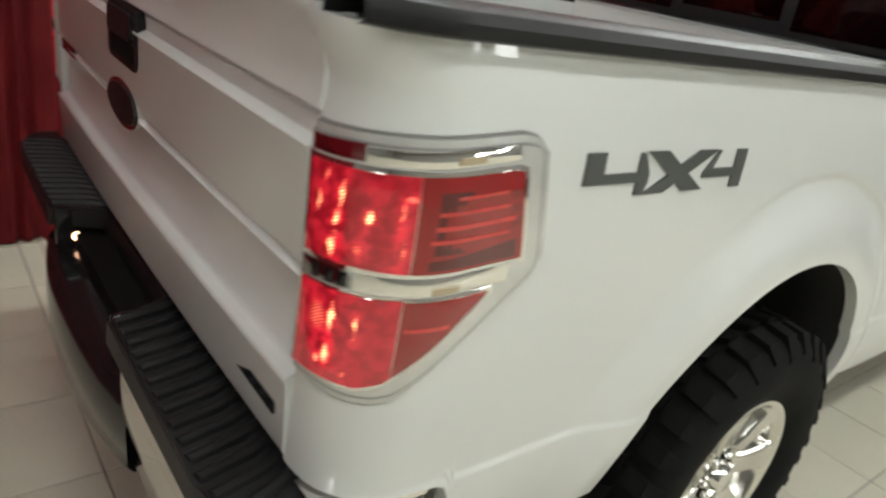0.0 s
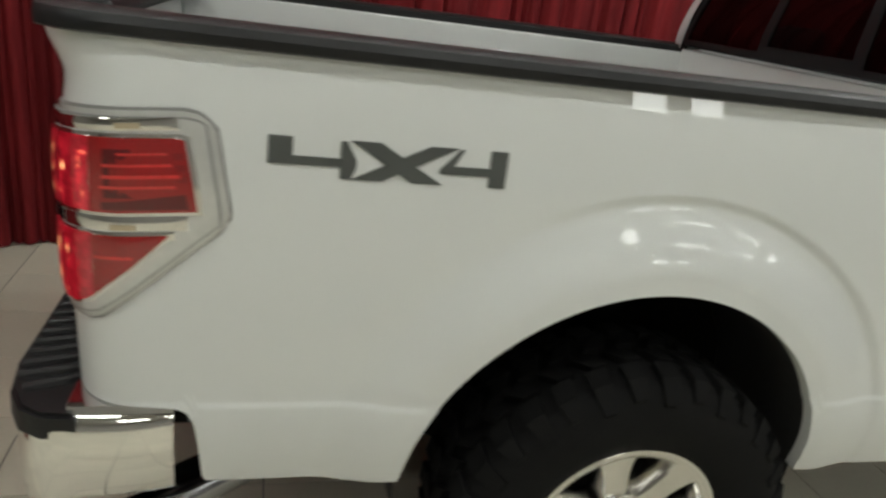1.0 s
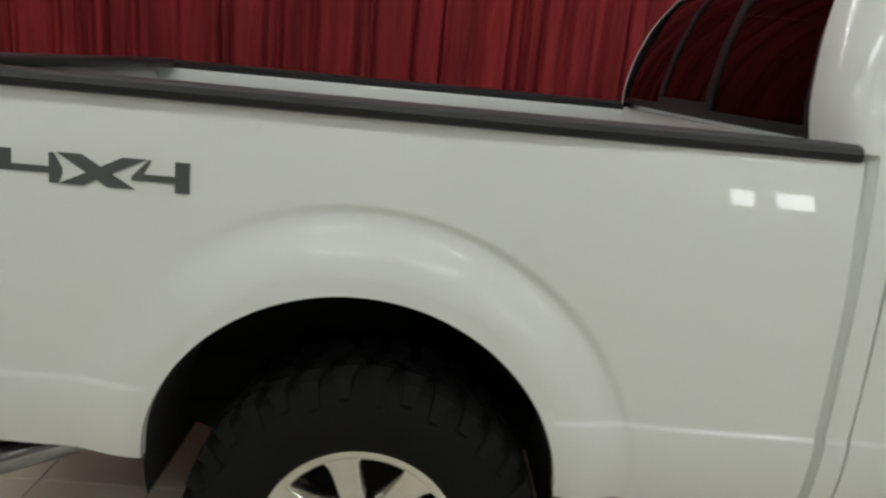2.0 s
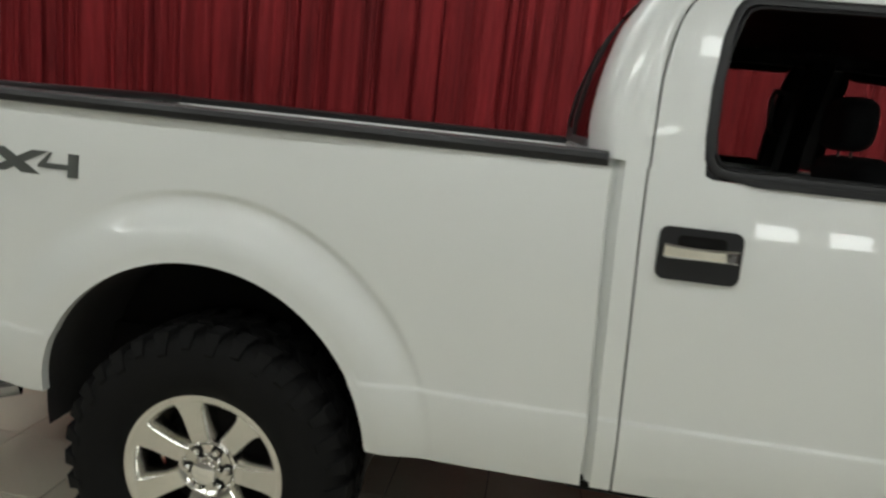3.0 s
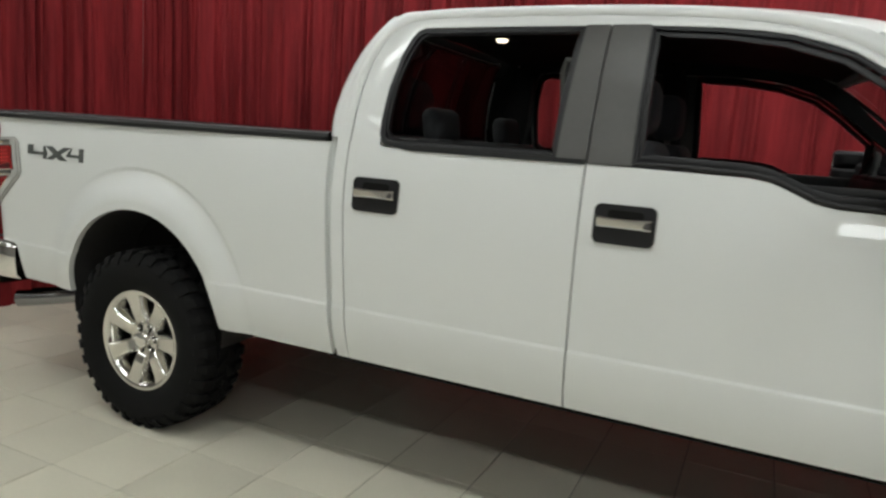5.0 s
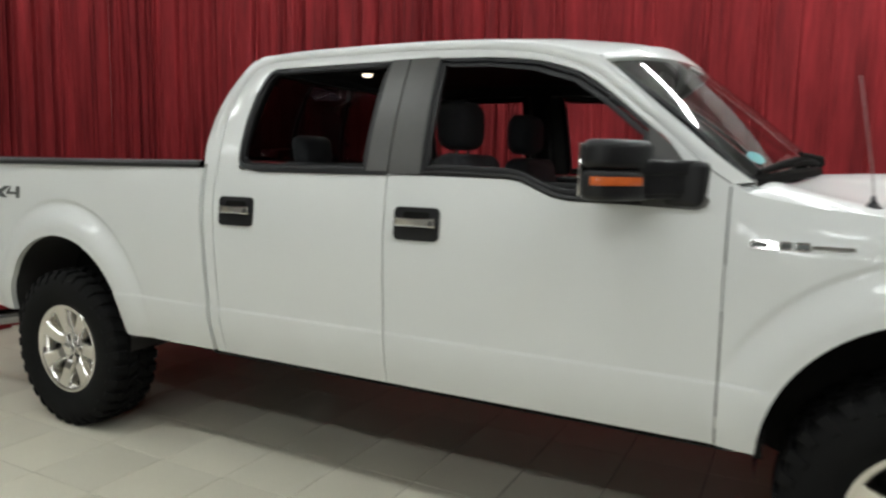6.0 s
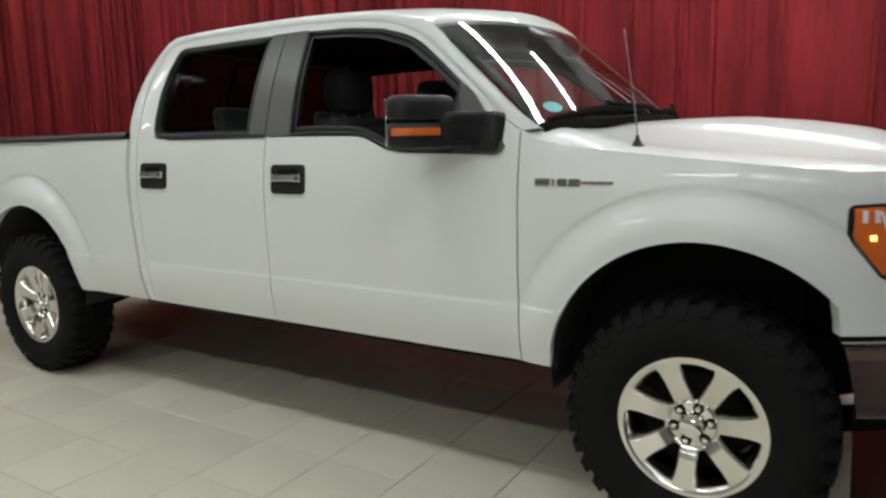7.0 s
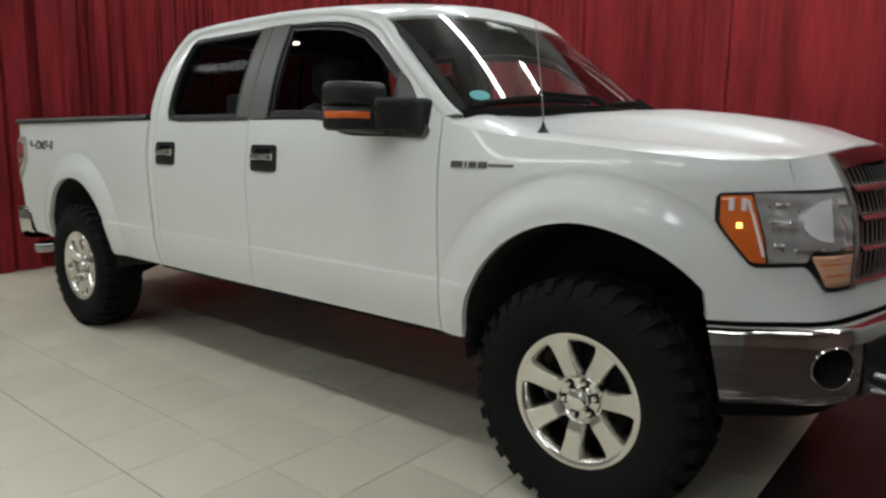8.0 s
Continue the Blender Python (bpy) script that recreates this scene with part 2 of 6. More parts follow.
def tube(points, radius, n=8, caps=True):
    """A round tube along a polyline."""
    pts = [Vector(p) for p in points]
    v, f = [], []
    for i, p in enumerate(pts):
        d = (pts[min(i + 1, len(pts) - 1)] - pts[max(i - 1, 0)]).normalized()
        u = d.orthogonal().normalized() if i == 0 else (u - d * u.dot(d)).normalized()
        w = d.cross(u)
        r = radius[i] if isinstance(radius, (list, tuple)) else radius
        for k in range(n):
            a = 2 * math.pi * k / n
            v.append(p + (u * math.cos(a) + w * math.sin(a)) * r)
    f = grid_faces(len(pts), n, close_j=True)
    if caps:
        f.append(tuple(range(n)))
        f.append(tuple(range(len(v) - n, len(v))))
    return v, f


def extrude_poly(outline, to3d, depth):
    """A plate: a closed outline of 2D points laid through to3d(p, off), with thickness."""
    n = len(outline)
    v = [to3d(p, depth) for p in outline] + [to3d(p, 0.0) for p in outline]
    f = [tuple(range(n))] + [(a, (a + 1) % n, n + (a + 1) % n, n + a) for a in range(n)]
    return v, f


# ---- the hall ----
H = 3.8
floor = empty("floor", "cream ceramic tiled showroom floor with grey grout", "floor", kind="structure")


def slab(name, x0, x1, y0, y1, z0, z1, mat, label="", category="", kind="structure", parent=None):
    bm = bmesh.new()
    box(bm, (x1 - x0, y1 - y0, z1 - z0), ((x0 + x1) / 2, (y0 + y1) / 2, (z0 + z1) / 2))
    return tagged(part(name, bm, mat, parent), label, category, kind=kind)


slab("grout_bed", -9, 4.462, -7.6, 2.4, -0.10, -0.004, GROUT, "grey grout bed under the tiles", "", "", floor)
slab("floor_dark", 4.462, 14, -7.6, 2.4, -0.10, -0.003, DARK_TILE, "dark brown glossy floor beside the cream tiles", "floor")
slab("ceiling", -9, 14, -7.6, 2.6, H, H + 0.15, CEIL, "off-white hall ceiling", "ceiling")
slab("wall_north", -9, 14, 2.4, 2.6, -0.1, H, WALL, "plain wall behind the red curtains", "wall")
slab("wall_south", -9, 14, -7.6, -7.4, -0.1, H, WALL, "plain light wall of the hall", "wall")
slab("wall_west", -9.2, -9, -7.6, 2.4, -0.1, H, WALL, "plain light wall of the hall", "wall")
slab("wall_east", 11, 11.2, -7.4, 2.4, -0.1, H, WALL_BROWN, "plain brown wall of the hall", "wall")


def drape(path, z0, z1, seed, name, depth=0.06):
    """A hanging velvet panel with uneven vertical folds along a plan line."""
    rng = random.Random(seed)
    pts = lerp_curve([(*p, 0) for p in path], max(8, int(sum((Vector(b) - Vector(a)).length for a, b in zip(path, path[1:])) / 0.008)))
    rows = []
    hems = rng.uniform(0, 9)
    pleats, at = [], rng.uniform(0.02, 0.10)
    while at < 8:
        for _ in range(rng.choice((1, 1, 2, 3, 4))):
            pleats.append((at, rng.uniform(0.011, 0.022), rng.uniform(0.35, 1.0)))
            at += rng.uniform(0.028, 0.05)
        at += rng.choice((0.03, 0.05, 0.09, 0.14, 0.2)) * (1.0 if depth > 0.05 else 1.8 if depth > 0.03 else 3.2)
    nz = 9
    for j in range(nz):
        k = j / (nz - 1)
        z = z0 + (z1 - z0) * k
        row = []
        s = 0.0
        for i, p in enumerate(pts):
            if i:
                s += (p - pts[i - 1]).length
            d = (pts[min(i + 1, len(pts) - 1)] - pts[max(i - 1, 0)]).normalized()
            n = Vector((-d.y, d.x, 0))
            sw = s + 0.03 * noise.noise((s * 1.7, z * 0.5, seed)) * (1 - k)
            a = sum(depth * g * math.exp(-((sw - c) / h) ** 2) for c, h, g in pleats if abs(sw - c) < 0.08)
            a += 0.020 * noise.noise((s * 7, z * 0.35, seed + 4)) + (0.007 if depth > 0.03 else 0.004) * noise.noise((s * 24, z * 0.3, seed + 2)) + 0.02 * noise.noise((s * 1.3, z * 0.6, seed))
            row.append((p.x + n.x * a, p.y + n.y * a, z + (0.012 * noise.noise((s * 4, 1, hems)) if j == 0 else 0)))
        rows.append(row)
    v, f = sheet(rows)
    ob = part(name, mesh_of(name, v, f, angle=70), CURTAIN)
    return tagged(ob, "dark red velvet curtain hanging in vertical folds to the floor", "curtain", "stage curtains round the truck")


corner = [(-1.75, 1.75), (-2.05, 1.71), (-2.27, 1.60), (-2.39, 1.42), (-2.44, 1.2)]
drape([(-2.46, -0.9), (-2.44, 1.2)], 0.012, 3.36, 3, "curtain")
drape(list(reversed(corner)), 0.012, 3.36, 7, "curtain")
# the stretch past 4.85 is added out of view, to redden the windshield's reflections
edges_x = [-1.74, -0.35, 1.1, 2.35, 3.47, 4.85, 6.3]
for i, (a, b) in enumerate(zip(edges_x, edges_x[1:])):
    ya, yb = (1.75, 1.84) if i == 0 else (1.86 if i == 1 else 1.96 + 0.02 * (i % 2), 1.96 + 0.02 * (i % 2))
    # from the third panel on, tops end lower so the hood reflects pale wall
    drape([(a - 0.015, ya), (b + 0.015, yb - 0.012)], 0.012, 3.36 if i < 2 else 2.93, 11 + i, "curtain", (0.06, 0.06, 0.045, 0.026, 0.026, 0.026)[i])


def troffer(at, size):
    """A ceiling light: white pan with a glowing diffuser."""
    t = empty("ceiling_light", "white recessed fluorescent ceiling light, switched on", "ceiling light", "hall ceiling lights", at=at)
    bm = bmesh.new()
    for sx in (-1, 1):
        box(bm, (0.03, size[1] + 0.06, 0.07), (sx * (size[0] / 2 + 0.015), 0, -0.035), bevel=0.004)
        box(bm, (size[0] + 0.06, 0.03, 0.07), (0, sx * (size[1] / 2 + 0.015), -0.035), bevel=0.004)
    box(bm, (size[0], size[1], 0.01), (0, 0, -0.006))
    part("pan", bm, FIXTURE, t)
    bm = bmesh.new()
    box(bm, (size[0] - 0.01, size[1] - 0.01, 0.012), (0, 0, -0.045))
    part("diffuser", bm, LAMP, t)
    return t


def tube_light(x, y):
    """A long double-tube batten under the ceiling."""
    t = empty("tube_light", "long fluorescent tube batten under the ceiling, switched on", "tube light", "tube rows over the truck", at=(x, y, H))
    bm = bmesh.new()
    box(bm, (1.494, 0.10, 0.05), (0, 0, -0.03), bevel=0.008)
    part("batten", bm, FIXTURE, t)
    for dy in (-0.022, 0.022):
        v, f = tube([(-0.744, dy, -0.075), (0.744, dy, -0.075)], 0.018, 10)
        part("tube", mesh_of("tube", v, f), TUBE, t)
    return t


batten = tube_light(-1.6, 0.62)
for x, y in [(-1.6 + 1.5 * i, 0.62) for i in range(1, 7)] + [(4.05, 1.45), (5.55, 1.45)]:
    copy_thing(batten, pose(x, y, H))
first = troffer((-6.4, -2.3, H), (1.2, 0.3))
for i in range(1, 7):
    copy_thing(first, pose(-6.4 + 2.2 * i, -2.3, H))
for i in range(7):
    copy_thing(first, pose(-5.3 + 2.2 * i, -4.7, H))


def wall_light(x):
    """A wall-hung light panel at the far side of the hall."""
    t = empty("wall_light", "white rectangular light panel on the far wall, switched on", "wall light", "far wall lights", at=(x, -7.3, 2.35))
    bm = bmesh.new()
    box(bm, (0.50, 0.10, 0.52), (0, -0.05, 0), bevel=0.01)
    part("casing", bm, FIXTURE, t)
    bm = bmesh.new()
    box(bm, (0.44, 0.012, 0.46), (0, 0.004, 0))
    part("diffuser", bm, WALL_LAMP, t)


for x in (3.65, 4.45):
    wall_light(x)


# ---- the pickup truck: shape of its skin ----
truck = empty("pickup_truck", "white lifted crew-cab pickup truck with black mud tyres", "pickup truck")
XF, XR = 3.975, 0.0
ARCH = ((XR, 0.56, 0.500, 0.70), (3.992, 0.567, 0.503, 0.685))
SILL, BELT, RAIL = 0.572, 1.436, 1.443


def half_width(x, z):
    """Half the body's width at a place along and height: tumblehome, crease, wheel flares, tapered ends."""
    if z > 1.443:
        w = 0.957 - 0.216 * (z - 1.443) - 0.342 * (z - 1.443) ** 2
    elif z > 1.12:
        w = 0.992 - 0.335 * (z - 1.12) ** 2
    elif z > 0.797:
        w = 0.992 - 0.11 * (1.12 - z) ** 2
    elif z > 0.783:
        w = 0.9805 + 0.004 * smoothstep(0.797, 0.783, z)
    else:
        w = 0.9845 - 0.62 * (0.783 - z) ** 1.8
    if x > 3.40 and z > 1.18:
        w -= 0.45 * max(0.0, z - 1.22) ** 1.35 * smoothstep(3.36, 3.7, x)
    hollow = 0.030 * smoothstep(0.85, 0.15, x)
    w -= hollow
    if x < 0.85 and 1.12 < z <= 1.443:
        w += smoothstep(0.85, 0.15, x) * (0.12 * (z - 1.12) ** 2)
    for ax, az, r0, r1 in ARCH:
        u = r1 - math.hypot(x - ax, z - az)
        if u > 0:
            low = 0.15 + 0.85 * smoothstep(0.66, 1.0, z)
            rise = 0.024 + 0.010 * smoothstep(0.85, 0.15, x) * low + 0.006 * low
            step = (0.009 if ax < 1 else 0.005) * low * (smoothstep(-0.50, 0.05, x) if ax < 1 else 1.0)
            w += rise * smoothstep(0.012, 0.82 * (r1 - r0), u) - step * smoothstep(0.0, 0.026, u) * (1 - smoothstep(0.03, 0.12, u))
    if x < -0.80:
        w -= 0.04 * (min(1.2, -x) - 0.80) ** 1.5
    if x > 4.08:
        w -= 0.68 * (x - 4.08) ** 1.6
    return w


def skin(x, z, s, off=0.0):
    return Vector((x, s * (half_width(x, z) + off), z))


def arch_floor(x, low):
    """Lower edge of the side at x: the sill or the wheel arch."""
    z = low
    for ax, az, r0, r1 in ARCH:
        if abs(x - ax) < r0:
            z = max(z, az + math.sqrt(max(0.0, r0 * r0 - (x - ax) ** 2)))
    return z


def columns(x0, x1, step=0.03):
    """Places along the body, crowded near the ends of the wheel arches."""
    xs = set(float(v) for v in np.linspace(x0, x1, max(2, int((x1 - x0) / step))))
    for ax, az, r0, r1 in ARCH:
        for k in range(49):
            a = math.pi * k / 48
            x = ax - r0 * math.cos(a)
            if x0 + 0.004 < x < x1 - 0.004:
                xs.add(x)
        for k in range(int(2 * r1 / 0.008) + 2):
            q = ax - r1 - 0.004 + 0.008 * k
            if x0 + 0.004 < q < x1 - 0.004:
                xs.add(q)
    xs = sorted(xs)
    out = [xs[0]]
    for x in xs[1:]:
        if x - out[-1] > 0.0025:
            out.append(x)
    out[-1] = x1
    return out


def heights(zb, zt, nz):
    """Heights of one column, crowded at the lower crease where the column crosses it."""
    k = smoothstep(0.66, 0.765, zb)
    m = nz - 17
    crease = [zb + (0.774 - zb) * j / 8 for j in range(9)] + [0.780, 0.783, 0.786, 0.789, 0.792, 0.795, 0.798, 0.806] + [0.82 + (zt - 0.82) * j / (m - 1) for j in range(m)]
    return [(1 - k) * c + k * (zb + (zt - zb) * j / (nz - 1)) for j, c in enumerate(crease)]


def side_panel(name, s, x0, x1, top, low=SILL, nz=46, label="", parent=None, shift=None, depth=0.03):
    rows = []
    for x in columns(x0, x1):
        zb, zt = arch_floor(x, low), top(x) if callable(top) else top
        rows.append([skin(x, z, s) for z in heights(zb, zt, nz)])
    if shift:
        rows = [[shift(p) for p in r] for r in rows]
    v, f = sheet(rows, (0, -s * depth, 0), flip=s > 0)
    return part(name, mesh_of(name, v, f, angle=42), PAINT, parent or truck, label)


# rear quarter: the plan runs back along the side, round the corner to the tailgate
QC, QR = 1.0, 0.125


def quarter(q, z, s, off=0.0):
    """A place on the bed's rear corner by the way q back from the axle and height z."""
    lip = 0.028 * smoothstep(1.365, 1.447, z) - 0.005 * smoothstep(1.31, 1.36, z)
    if q <= QC:
        w = half_width(-q, z) + off
        return Vector((-q - lip * smoothstep(0.75, QC, q) * 0.7, s * w, z))
    a = min((q - QC) / QR, math.pi / 2)
    w0 = half_width(-QC, z) - QR
    x = -QC - (QR + off) * math.sin(a)
    y = w0 + (QR + off) * math.cos(a)
    extra = q - QC - QR * math.pi / 2
    if extra > 0:
        y -= extra
    return Vector((x - lip * (0.7 + 0.3 * math.sin(a)), s * y, z))


QEND = QC + QR * math.pi / 2 + 0.012


def lean_back(p):
    """Leans the bed's front edge towards the cab as it goes down."""
    return p + Vector((0.056 * max(0.0, 1.30 - p.z) * smoothstep(0.80, 1.066, p.x), 0, 0))


def lean_door(p):
    """The same lean for the cab's rear corner and the rear door's back edge."""
    return p + Vector((0.052 * max(0.0, 1.30 - p.z) ** 1.15 * smoothstep(1.75, 1.16, p.x), 0, 0))


def bed_side(s):
    lows = lambda q: interp(q, (0.0, 0.50, 0.890, 0.895, 0.901, 0.907, 0.917, 0.936, 0.985, 1.3), (SILL, 0.588, 0.594, 0.61, 0.70, 0.745, 0.772, 0.784, 0.788, 0.80))
    rows, qs = [], [-x for x in reversed(columns(-0.9, 1.066))][::-1]
    qs += [0.872, 0.876, 0.88, 0.884, 0.887, 0.89, 0.8925, 0.895, 0.898, 0.901, 0.904, 0.907, 0.91, 0.92, 0.93, 0.94, 0.95, 0.96, 0.97, 0.98, 0.99] + [QC + QR * math.pi / 2 * k / 9 for k in range(10)] + [QEND]
    qs = sorted(set(qs))
    for q in qs:
        zb = max(arch_floor(-q, SILL), lows(q))
        rows.append([lean_back(quarter(q, z, s)) for z in heights(zb, RAIL, 130)])
    v, f = sheet(rows, lambda p: Vector((0, -s * 0.03, 0)) if p.x > -1.1 else Vector((0.03, -s * 0.004, 0)), flip=s < 0)
    return part("bed_side", mesh_of("bed_side", v, f, angle=42), PAINT, truck, "white bed side panel with flared wheel arch")


for s in (-1, 1):
    bed_side(s)
    side_panel("rear_door", s, 1.158, 2.088, lambda x: interp(x, (1.1, 1.285, 1.300, 2.1), (1.452, 1.449, BELT, BELT)), label="white rear door with a black and chrome handle", shift=lean_door)
    side_panel("front_door", s, 2.094, 3.362, lambda x: interp(x, (2.0, 2.60, 2.66, 2.78, 2.84, 3.27, 3.295, 3.33, 3.4), (1.434, 1.427, 1.417, 1.366, 1.356, 1.348, 1.36, 1.425, 1.43)), label="white front door with a black and chrome handle")
    side_panel("cab_corner", s, 1.098, 1.152, 1.47, shift=lean_door)
    side_panel("fender", s, 3.368, 4.385, lambda x: interp(x, (3.36, 3.42, 3.6, 4.4), (1.44, 1.40, 1.365, 1.285)), nz=130, label="white front fender with flared wheel arch")


# recessed strip between bed and cab
for s in (-1, 1):
    rows = [[lean_back(skin(x, 0.58 + 0.884 * k / 24, s, o)) for k in range(25)] for x, o in ((1.060, -0.016), (1.066, -0.026), (1.074, -0.030), (1.084, -0.020), (1.096, -0.011), (1.104, -0.009))]
    v, f = sheet(rows)
    part("gap_strip", mesh_of("gap_strip", v, f), PAINT, truck, "recessed white strip between bed and cab")


# ---- cab upper ----
EDGE_A = [(1.096, 1.462), (1.090, 1.56), (1.112, 1.70), (1.16, 1.84), (1.235, 1.955), (1.35, 1.975), (1.6, 1.985), (2.1, 1.985), (2.5, 1.965), (2.75, 1.925), (2.90, 1.868), (3.06, 1.738), (3.2, 1.623), (3.33, 1.513), (3.43, 1.440)]
EDGE_B = [(1.155, 1.45), (1.163, 1.667), (1.20, 1.83), (1.27, 1.915), (1.4, 1.942), (1.75, 1.948), (2.1, 1.948), (2.47, 1.928), (2.70, 1.892), (2.875, 1.823), (3.025, 1.708), (3.17, 1.588), (3.295, 1.482), (3.372, 1.432)]
EDGE_C = [(1.292, 1.446), (1.284, 1.60), (1.305, 1.78), (1.345, 1.880), (1.42, 1.902), (1.75, 1.906), (2.1, 1.907), (2.45, 1.897), (2.66, 1.872), (2.83, 1.818), (2.955, 1.735), (3.085, 1.630), (3.18, 1.550), (3.308, 1.372)]
NA = 90


def rail(points, s, off=0.0):
    return [skin(p.x, p.y, s, off) for p in smooth_curve([(a, b, 0) for a, b in points], NA)]


def frame_loft(name, a, b, s, parent, steps=5, crown=0.012):
    rows = []
    for p, q in zip(a, b):
        r = []
        for k in range(steps + 1):
            t = k / steps
            m = p.lerp(q, t)
            m.y += s * crown * 4 * t * (1 - t) * smoothstep(1.46, 1.64, m.z)
            r.append(m)
        rows.append(r)
    v, f = sheet(rows, (0, -s * 0.035, -0.004), flip=s < 0)
    return part(name, mesh_of(name, v, f, angle=45), PAINT, parent)


for s in (-1, 1):
    a, b, c = rail(EDGE_A, s), rail(EDGE_B, s), rail(EDGE_C, s)
    frame_loft("cab_pillar_and_roof_rail", a, b, s, truck)
    v, f = sheet([[p.lerp(q, k / 3) for k in range(4)] for p, q in zip(rail(EDGE_A, s, -0.050), rail(EDGE_C, s, -0.046))])
    part("inner_trim", mesh_of("inner_trim", v, f), CABIN, truck, "black cabin trim round the door openings")
    frame_loft("door_frame", [p.lerp(q, 0.05) for p, q in zip(b, c)], c, s, truck, crown=0.004)


def corner_wrap(s):
    """The rounded rear corner of the cab, from the side to the back window."""
    rows = []
    for p in [q for q in smooth_curve([(*e, 0) for e in EDGE_A], 200) if q.x < 1.236 and q.y < 1.957][::2]:
        w = half_width(p.x, p.y)
        dx = 0.082 - 0.02 * smoothstep(1.80, 1.955, p.y)
        row = []
        for k in range(9):
            a = math.pi / 2 * k / 8
            row.append((p.x - dx * math.sin(a), s * (w - 0.135 * (1 - math.cos(a))), p.y + 0.012 * (1 - math.cos(a)) * smoothstep(1.85, 1.955, p.y)))
        rows.append(row)
    v, f = sheet(rows, flip=s < 0)
    part("cab_rear_corner", mesh_of("cab_rear_corner", v, f), PAINT, truck)
    v, f = sheet([[(x + 0.014, y - s * 0.014, z) for x, y, z in r] for r in rows])
    part("corner_lining", mesh_of("corner_lining", v, f), CABIN, truck)


for s in (-1, 1):
    corner_wrap(s)


def roof():
    g = [p for p in smooth_curve([(*q, 0) for q in EDGE_A], 200) if p.x > 1.232 and p.y > 1.87]
    rows = []
    for p in g:
        w = half_width(p.x, p.y)
        zc = p.y + interp(p.x, (1.23, 1.35, 1.6, 2.1, 2.5, 2.75, 2.9), (0.035, 0.05, 0.056, 0.06, 0.065, 0.078, 0.095))
        bow = 0.17 * smoothstep(2.3, 2.9, p.x) - 0.03 * smoothstep(1.4, 1.23, p.x)
        row = []
        for j in range(31):
            t = -1 + 2 * j / 30
            k = 1 - abs(t) ** 2.6
            row.append((p.x + bow * (1 - t * t), w * t, p.y + (zc - p.y) * k))
        rows.append(row)
    v, f = sheet(rows, (0, 0, -0.03))
    part("roof", mesh_of("roof", v, f), PAINT, truck, "white cab roof")
    return rows


ROOF = roof()
HEADER = [Vector(p) for p in ROOF[-1]]


def windshield():
    base = []
    for j in range(31):
        t = -1 + 2 * j / 30
        base.append(Vector((3.42 + 0.20 * (1 - abs(t) ** 2.2), 0.925 * t, 1.452 + 0.045 * (1 - t * t))))
    rows = []
    for k in range(13):
        u = k / 12
        rows.append([h.lerp(b, u) + Vector((0.011, 0, 0.017)) * (4 * u * (1 - u)) for h, b in zip(HEADER, base)])
    v, f = sheet(rows)
    part("windshield", mesh_of("windshield", v, f), CLEAR, truck, "clear curved windshield").visible_shadow = False
    # the roof's rolled front lip over the glass, and the rubber at the foot
    lip = []
    for j in range(31):
        t = abs(-1 + 2 * j / 30)
        reach = 0.45 + 1.45 * (1 - t ** 1.6)
        col = []
        for k in range(7):
            r = reach * k / 6
            a = int(r)
            col.append(rows[a][j].lerp(rows[a + 1][j], r - a) + Vector((0.004, 0, 0.008)) * (1 - (k / 6) ** 3))
        lip.append(col)
    v, f = sheet(lip, (-0.006, 0, -0.012))
    part("roof_lip", mesh_of("roof_lip", v, f, angle=60), PAINT, truck, "white rolled front edge of the roof")
    for a, b in ((0, 1), (30, 29)):
        v, f = sheet([[r[a] + Vector((-0.008, 0, -0.010)), r[a].lerp(r[b], 0.75) + Vector((-0.008, 0, -0.010))] for r in rows])
        part("glass_edge_band", mesh_of("glass_edge_band", v, f), CABIN, truck, "black printed edge of the windshield")
    v, f = sheet([[p + Vector((0.002, 0, 0.006)) for p in rows[12]], [p + Vector((0.014, 0, -0.004)) for p in rows[12]], [p + Vector((0.018, 0, -0.03)) for p in rows[12]]])
    part("windshield_rubber", mesh_of("windshield_rubber", v, f), VOID, truck, "black rubber strip under the windshield")
    return rows


SHIELD = windshield()


def hood_z(x, t):
    """Hood height by place along and by t, -1 to 1 across."""
    c = interp(x, (3.40, 3.6, 3.8, 4.05, 4.25, 4.45, 4.6, 4.70), (1.470, 1.477, 1.477, 1.466, 1.446, 1.414, 1.376, 1.335))
    e = interp(x, (3.36, 3.43, 3.50, 3.6, 3.72, 3.85, 4.05, 4.25, 4.4, 4.70), (1.443, 1.446, 1.434, 1.407, 1.380, 1.36, 1.342, 1.326, 1.31, 1.262))
    a = abs(t)
    ridge = interp(x, (3.6, 4.06, 4.5, 4.7), (0.53, 0.60, 0.715, 0.76))
    dome = 0.015 * (1 - smoothstep(ridge - 0.045, ridge + 0.045, a)) * smoothstep(3.6, 4.05, x) * (1 - smoothstep(4.48, 4.64, x))
    return e + (c - 0.010 - e) * (1 - smoothstep(0.30, 1.06, a) ** 0.95) + dome


def hood_edge(x):
    return interp(x, (3.4, 4.2, 4.45, 4.545, 4.75), (0.80, 0.775, 0.760, 0.758, 0.70))


